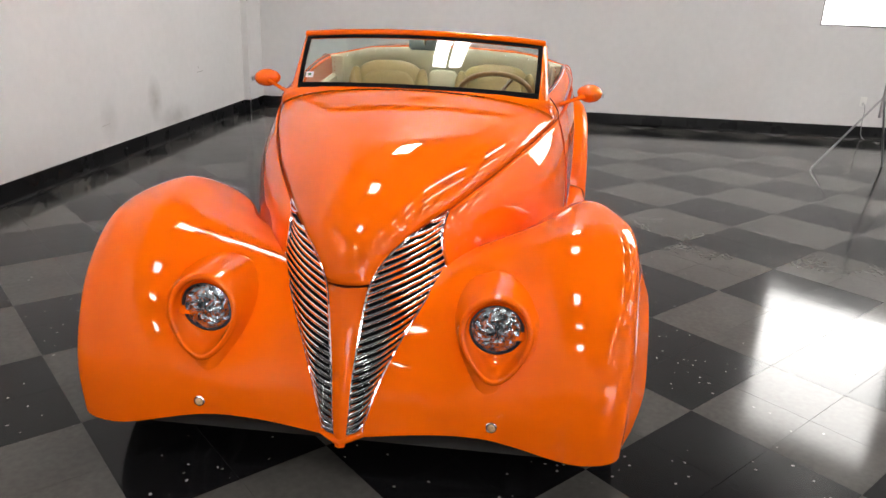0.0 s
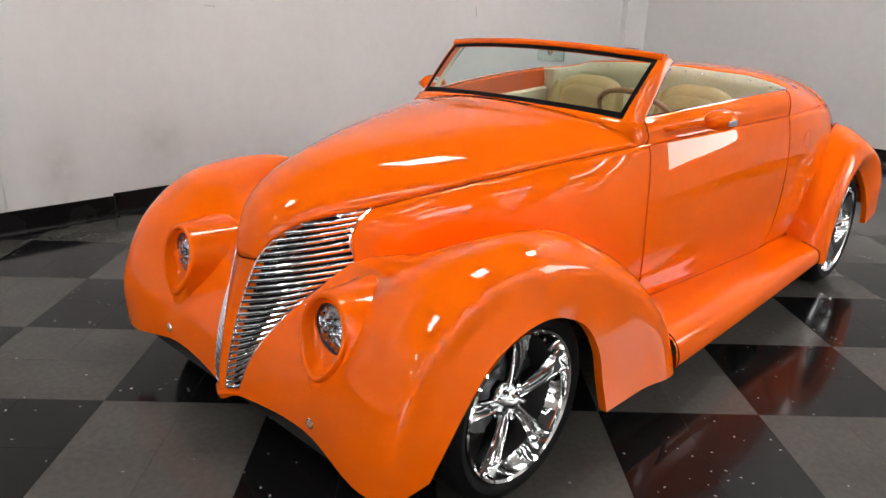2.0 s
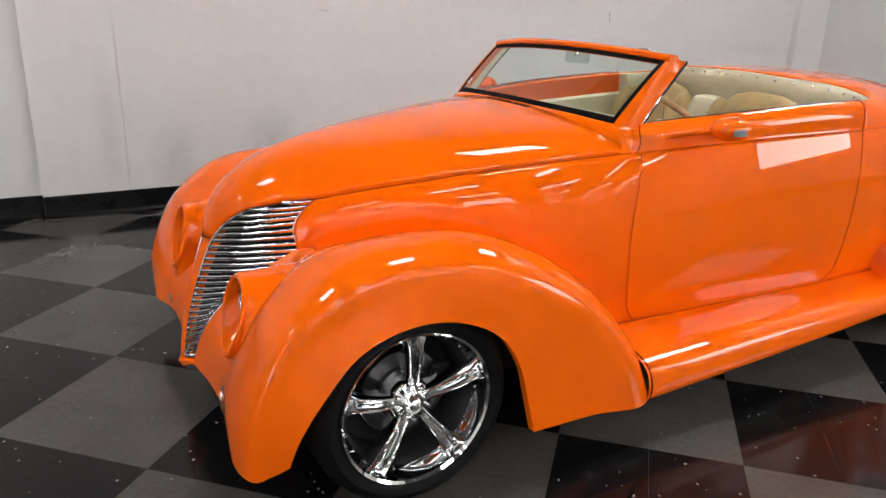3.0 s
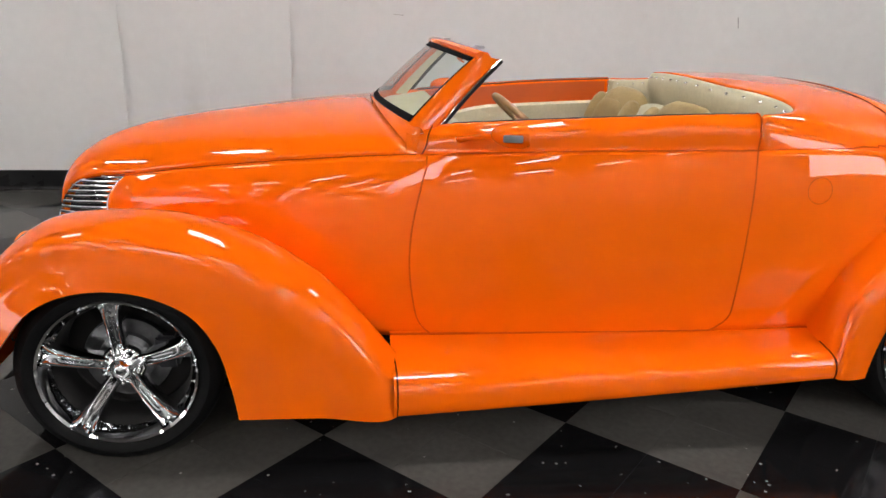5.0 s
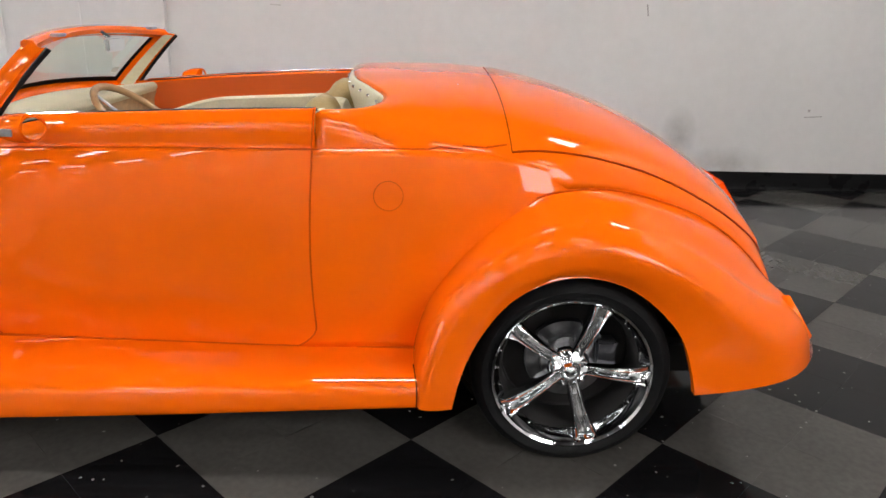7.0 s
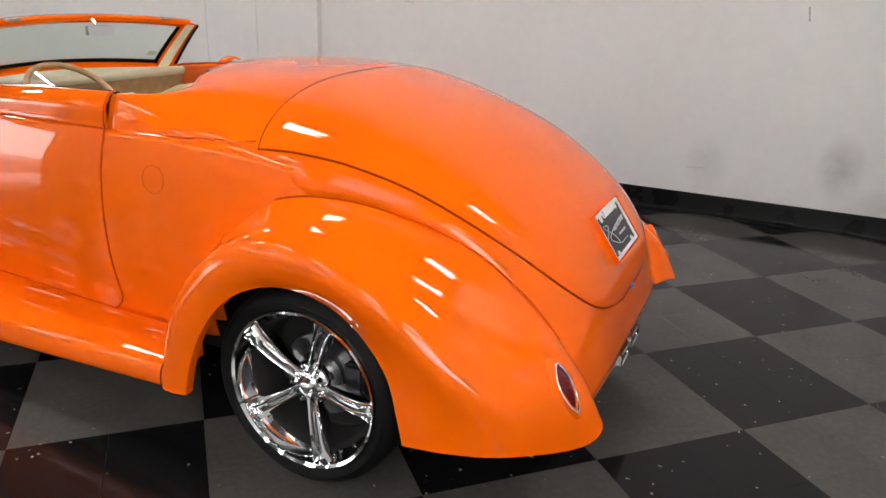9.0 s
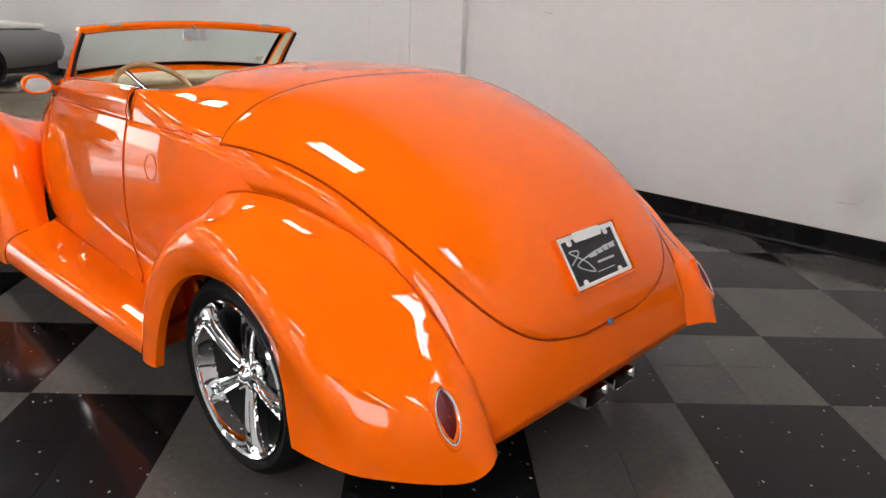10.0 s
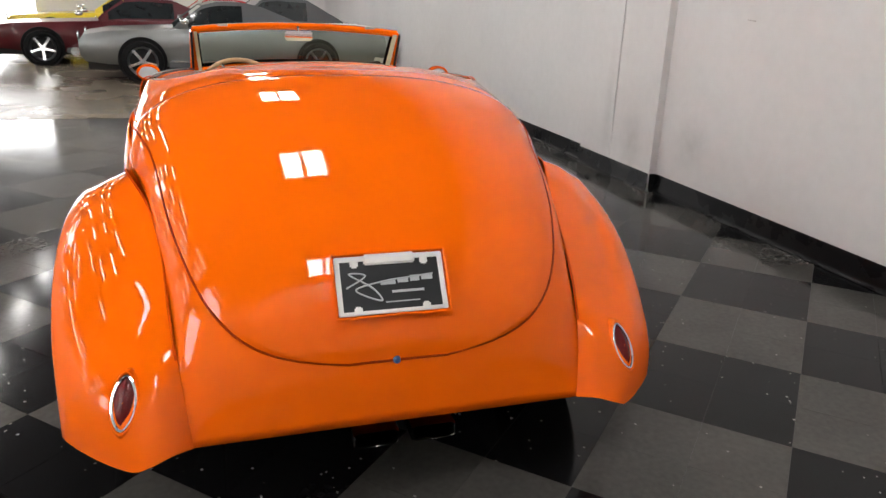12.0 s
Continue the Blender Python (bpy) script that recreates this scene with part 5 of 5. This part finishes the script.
def parked_car(name, label, m, paint, roof_paint, pts, cabin, wheelbase, glass_to=2.4, trim=True, bed=False):
    """A parked saloon or coupe: side outline pts (x, z) from front to rear, cabin outline (x, z)."""
    t = thing(name, label, "car", m=m)
    half = 0.93
    rows = []
    for x, z0, z1 in pts:
        rows.append([V(x, half * k, z) for k, z in ((-0.90, z0), (-0.98, z0 + 0.10), (-1.0, (z0 + z1) / 2), (-0.985, z1 - 0.10), (-0.93, z1 - 0.02), (-0.6, z1), (0, z1 + 0.012), (0.6, z1), (0.93, z1 - 0.02), (0.985, z1 - 0.10), (1.0, (z0 + z1) / 2), (0.98, z0 + 0.10), (0.90, z0))])
    body = part("body", skin(rows, False), paint, t)
    bm = bmesh.new()
    rows = [[V(x, k * (0.86 - 0.26 * max(0, z - cabin[0][1])), z) for k in (-1, -0.92, -0.5, 0, 0.5, 0.92, 1)] for x, z in cabin]
    part("roof", skin([[V(p.x, p.y, p.z + 0.012) for p in r] for r in rows[1:-1]]), roof_paint, t)
    part("windscreen", skin(rows[:2]), DARKGLASS, t)
    part("rear_window", skin(rows[-2:]), DARKGLASS, t)
    xs, zs, low = [c[0] for c in cabin], [c[1] for c in cabin], cabin[0][1]
    for s in (-1, 1):
        def cheek(x, h, out):
            top = float(np.interp(x, xs, zs))
            z = low - 0.02 + (top + 0.014 - low + 0.02) * h
            return V(x, s * (0.86 + out - 0.26 * max(0, z - low)), z)
        part("quarter", skin([[cheek(x, h, 0.0) for h in (0, 0.5, 1)] for x in np.linspace(xs[0] + 0.06, xs[-1] - 0.02, 16)]), roof_paint, t)
        part("side_window", skin([[cheek(x, h, 0.008) for h in (0.14, 0.5, 0.86)] for x in np.linspace(xs[0] + 0.24, glass_to, 9)]), DARKGLASS, t)
        for x in (0.0, wheelbase):
            w = part("wheel", moved(lathe([(0.0, -0.06), (0.05, -0.06), (0.10, -0.05), (0.20, -0.06), (0.232, -0.112), (0.242, -0.10)], 28), pose(x, s * 0.875, 0.33, 0, 0, 0 if s < 0 else 180)), STEEL, t)
            for k in range(5):
                part("spoke", moved(moved(box(0.0, 0.225, -0.110, -0.075, -0.022, 0.022, 0.008), Matrix.Rotation(k * 1.2566 + 0.3, 4, "Y")), pose(x, s * 0.875, 0.33, 0, 0, 0 if s < 0 else 180)), CHROME, w)
            part("tyre", moved(lathe([(0.235, -0.10), (0.25, -0.115), (0.31, -0.11), (0.33, -0.08), (0.33, 0.08), (0.30, 0.10), (0.2, 0.1)], 32), pose(x, s * 0.875, 0.33, 0, 0, 0 if s < 0 else 180)), TYRE, w)
            # body side is closed: a flat black disc paints the opening's shade
            part("wheel_arch", moved(lathe([(0.0, -0.003), (0.352, -0.003), (0.37, -0.012), (0.376, 0.004)], 32), pose(x, s * (half + 0.006), 0.345, 0, 0, 0 if s < 0 else 180)), BLACK, t, "black disc for the shaded wheel opening")
        if trim:
            part("sill_trim", tube([V(0.45, s * 0.935, 0.335), V(wheelbase - 0.45, s * 0.935, 0.335)], 0.016, 8), CHROME, t)
        part("rocker", box(0.40, wheelbase - 0.40, s * 0.915 - 0.022, s * 0.915 + 0.022, 0.235, 0.325, 0.008), GREYTOP, t, "dark grey rocker panel")
        part("side_mirror", cushion(0.62, 0.76, s * 0.98 - 0.05, s * 0.98 + 0.05, 0.93, 1.02, 3), CHROME, t)
    part("bumper", tube([V(pts[0][0] - 0.06, -0.85, 0.48), V(pts[0][0] - 0.10, -0.4, 0.48), V(pts[0][0] - 0.10, 0.4, 0.48), V(pts[0][0] - 0.06, 0.85, 0.48)], 0.07, 10), CHROME, t)
    part("bumper", tube([V(pts[-1][0] + 0.05, -0.85, 0.5), V(pts[-1][0] + 0.05, 0.85, 0.5)], 0.06, 10), CHROME, t)
    for s in (-1, 1):
        part("headlight", moved(lathe([(0, -0.02), (0.08, -0.01), (0.09, 0.01)], 20), pose(pts[0][0] - 0.012, s * 0.66, 0.70, 0, 0, -90)), LENS, t)
    if bed:
        part("bed_cover", box(2.62, 3.95, -0.74, 0.74, 0.86, 0.925, 0.02), WHITE, t, "pale grey bed cover")
    part("underbody", box(pts[0][0] + 0.1, pts[-1][0] - 0.1, -0.8, 0.8, 0.2, 0.42), UNDER, t)
    return t


parked_car("silver_pickup_coupe", "silver and grey classic coupe pickup parked in the hall", pose(-8.45, -1.72, 0, 0, 0, 94), SILVER, GREYTOP,
           [(-0.92, 0.42, 0.66), (-0.85, 0.33, 0.76), (-0.5, 0.28, 0.82), (0.4, 0.24, 0.86), (0.9, 0.24, 0.87), (2.2, 0.24, 0.87), (3.0, 0.26, 0.87), (3.9, 0.32, 0.85), (4.1, 0.40, 0.80), (4.14, 0.48, 0.65)],
           [(0.50, 0.86), (0.98, 1.21), (1.22, 1.275), (1.62, 1.275), (1.95, 1.21), (2.75, 0.89)], 2.87, 1.62, bed=True)
parked_car("maroon_coupe", "dark maroon classic coupe parked in the hall", pose(-11.2, -3.76, 0, 0, 0, 96), MAROON, MAROON,
           [(-0.95, 0.43, 0.64), (-0.88, 0.34, 0.75), (-0.4, 0.28, 0.80), (0.9, 0.24, 0.85), (2.4, 0.24, 0.87), (3.4, 0.28, 0.87), (3.9, 0.38, 0.82), (3.95, 0.48, 0.65)],
           [(0.95, 0.85), (1.5, 1.23), (1.8, 1.26), (2.4, 1.23), (3.2, 0.88)], 2.8)
# added car: its red stands for the maroon coupe's brightly lit rear quarter
parked_car("red_coupe", "added red coupe standing in for the maroon coupe's lit rear quarter", pose(-14.2, -2.3, 0, 0, 0, 96), REDP, REDP,
           [(-0.95, 0.43, 0.64), (-0.88, 0.34, 0.75), (-0.4, 0.28, 0.80), (0.9, 0.24, 0.85), (2.4, 0.24, 0.87), (3.4, 0.28, 0.87), (3.9, 0.38, 0.82), (3.95, 0.48, 0.65)],
           [(0.95, 0.85), (1.5, 1.23), (1.8, 1.26), (2.4, 1.23), (3.2, 0.88)], 2.8)
parked_car("white_coupe", "white and black coupe parked at the back", pose(-11.4, -1.1, 0, 0, 0, 96), WHITEP, GREYTOP,
           [(-0.95, 0.43, 0.64), (-0.88, 0.34, 0.75), (-0.4, 0.28, 0.80), (0.9, 0.24, 0.85), (2.4, 0.24, 0.87), (3.4, 0.28, 0.87), (3.9, 0.38, 0.82), (3.95, 0.48, 0.65)],
           [(0.95, 0.85), (1.5, 1.33), (1.8, 1.36), (2.4, 1.33), (3.2, 0.88)], 2.8)
parked_car("yellow_coupe", "yellow coupe parked behind the maroon car", pose(-16.0, -4.5, 0, 0, 0, 96), YELLOW, YELLOW,
           [(-0.95, 0.43, 0.64), (-0.88, 0.34, 0.75), (-0.4, 0.28, 0.80), (0.9, 0.24, 0.85), (2.4, 0.24, 0.87), (3.4, 0.28, 0.87), (3.9, 0.38, 0.82), (3.95, 0.48, 0.65)],
           [(0.95, 0.85), (1.5, 1.23), (1.8, 1.26), (2.4, 1.23), (3.2, 0.88)], 2.8)

# ---------------------------------------------------------------- floor tiles, last
def tile_mesh(name, material):
    h, g = TILE / 2 - 0.0012, 0.0016
    bm = bmesh.new()
    q = TILE / 4
    w = q - 0.00045
    for cx in (-q, q):
        for cy in (-q, q):
            top = [bm.verts.new((cx + a * (w - 0.0003), cy + b * (w - 0.0003), 0.0)) for a, b in ((-1, -1), (1, -1), (1, 1), (-1, 1))]
            low = [bm.verts.new((cx + a * w, cy + b * w, -0.0012)) for a, b in ((-1, -1), (1, -1), (1, 1), (-1, 1))]
            bm.faces.new(top)
            for i in range(4):
                bm.faces.new((low[i], low[(i + 1) % 4], top[(i + 1) % 4], top[i]))
    me = bpy.data.meshes.new(name)
    bm.to_mesh(me)
    bm.free()
    me.materials.append(material)
    return me


meshes = (tile_mesh("dark_tile", DARK_TILE), tile_mesh("grey_tile", LIGHT_TILE))
spots = []
for i in range(-40, 41):
    for j in range(-40, 41):
        c = lattice(i + 0.5, j + 0.5)
        if -4.35 < c.x < END_X + 0.1 and -13.0 < c.y < SIDE_Y + 0.35:
            near = max(abs(c.x - 2.0) / 5.6, abs(c.y + 0.6) / 4.0)
            spots.append((near, i, j, c))
spots.sort()
for k, (near, i, j, c) in enumerate(spots[:300]):
    odd = (i + j) % 2
    ob = new("tile", meshes[odd])
    ob.parent = floor
    ob.matrix_basis = Matrix.Translation(c) @ Matrix.Rotation(TURN + radians(90) * ((i * 7 + j * 3) % 4), 4, "Z")
for odd in (0, 1):
    bm = bmesh.new()
    for near, i, j, c in spots[300:]:
        if (i + j) % 2 == odd:
            bm.from_mesh(meshes[odd])
            bm.verts.ensure_lookup_table()
            bmesh.ops.transform(bm, matrix=Matrix.Translation(c) @ Matrix.Rotation(TURN, 4, "Z"), verts=bm.verts[-32:])
    ob = part("tiles_beyond", bm, (DARK_TILE, LIGHT_TILE)[odd], floor, smooth=False)
    tagged(ob, kind="stuff")
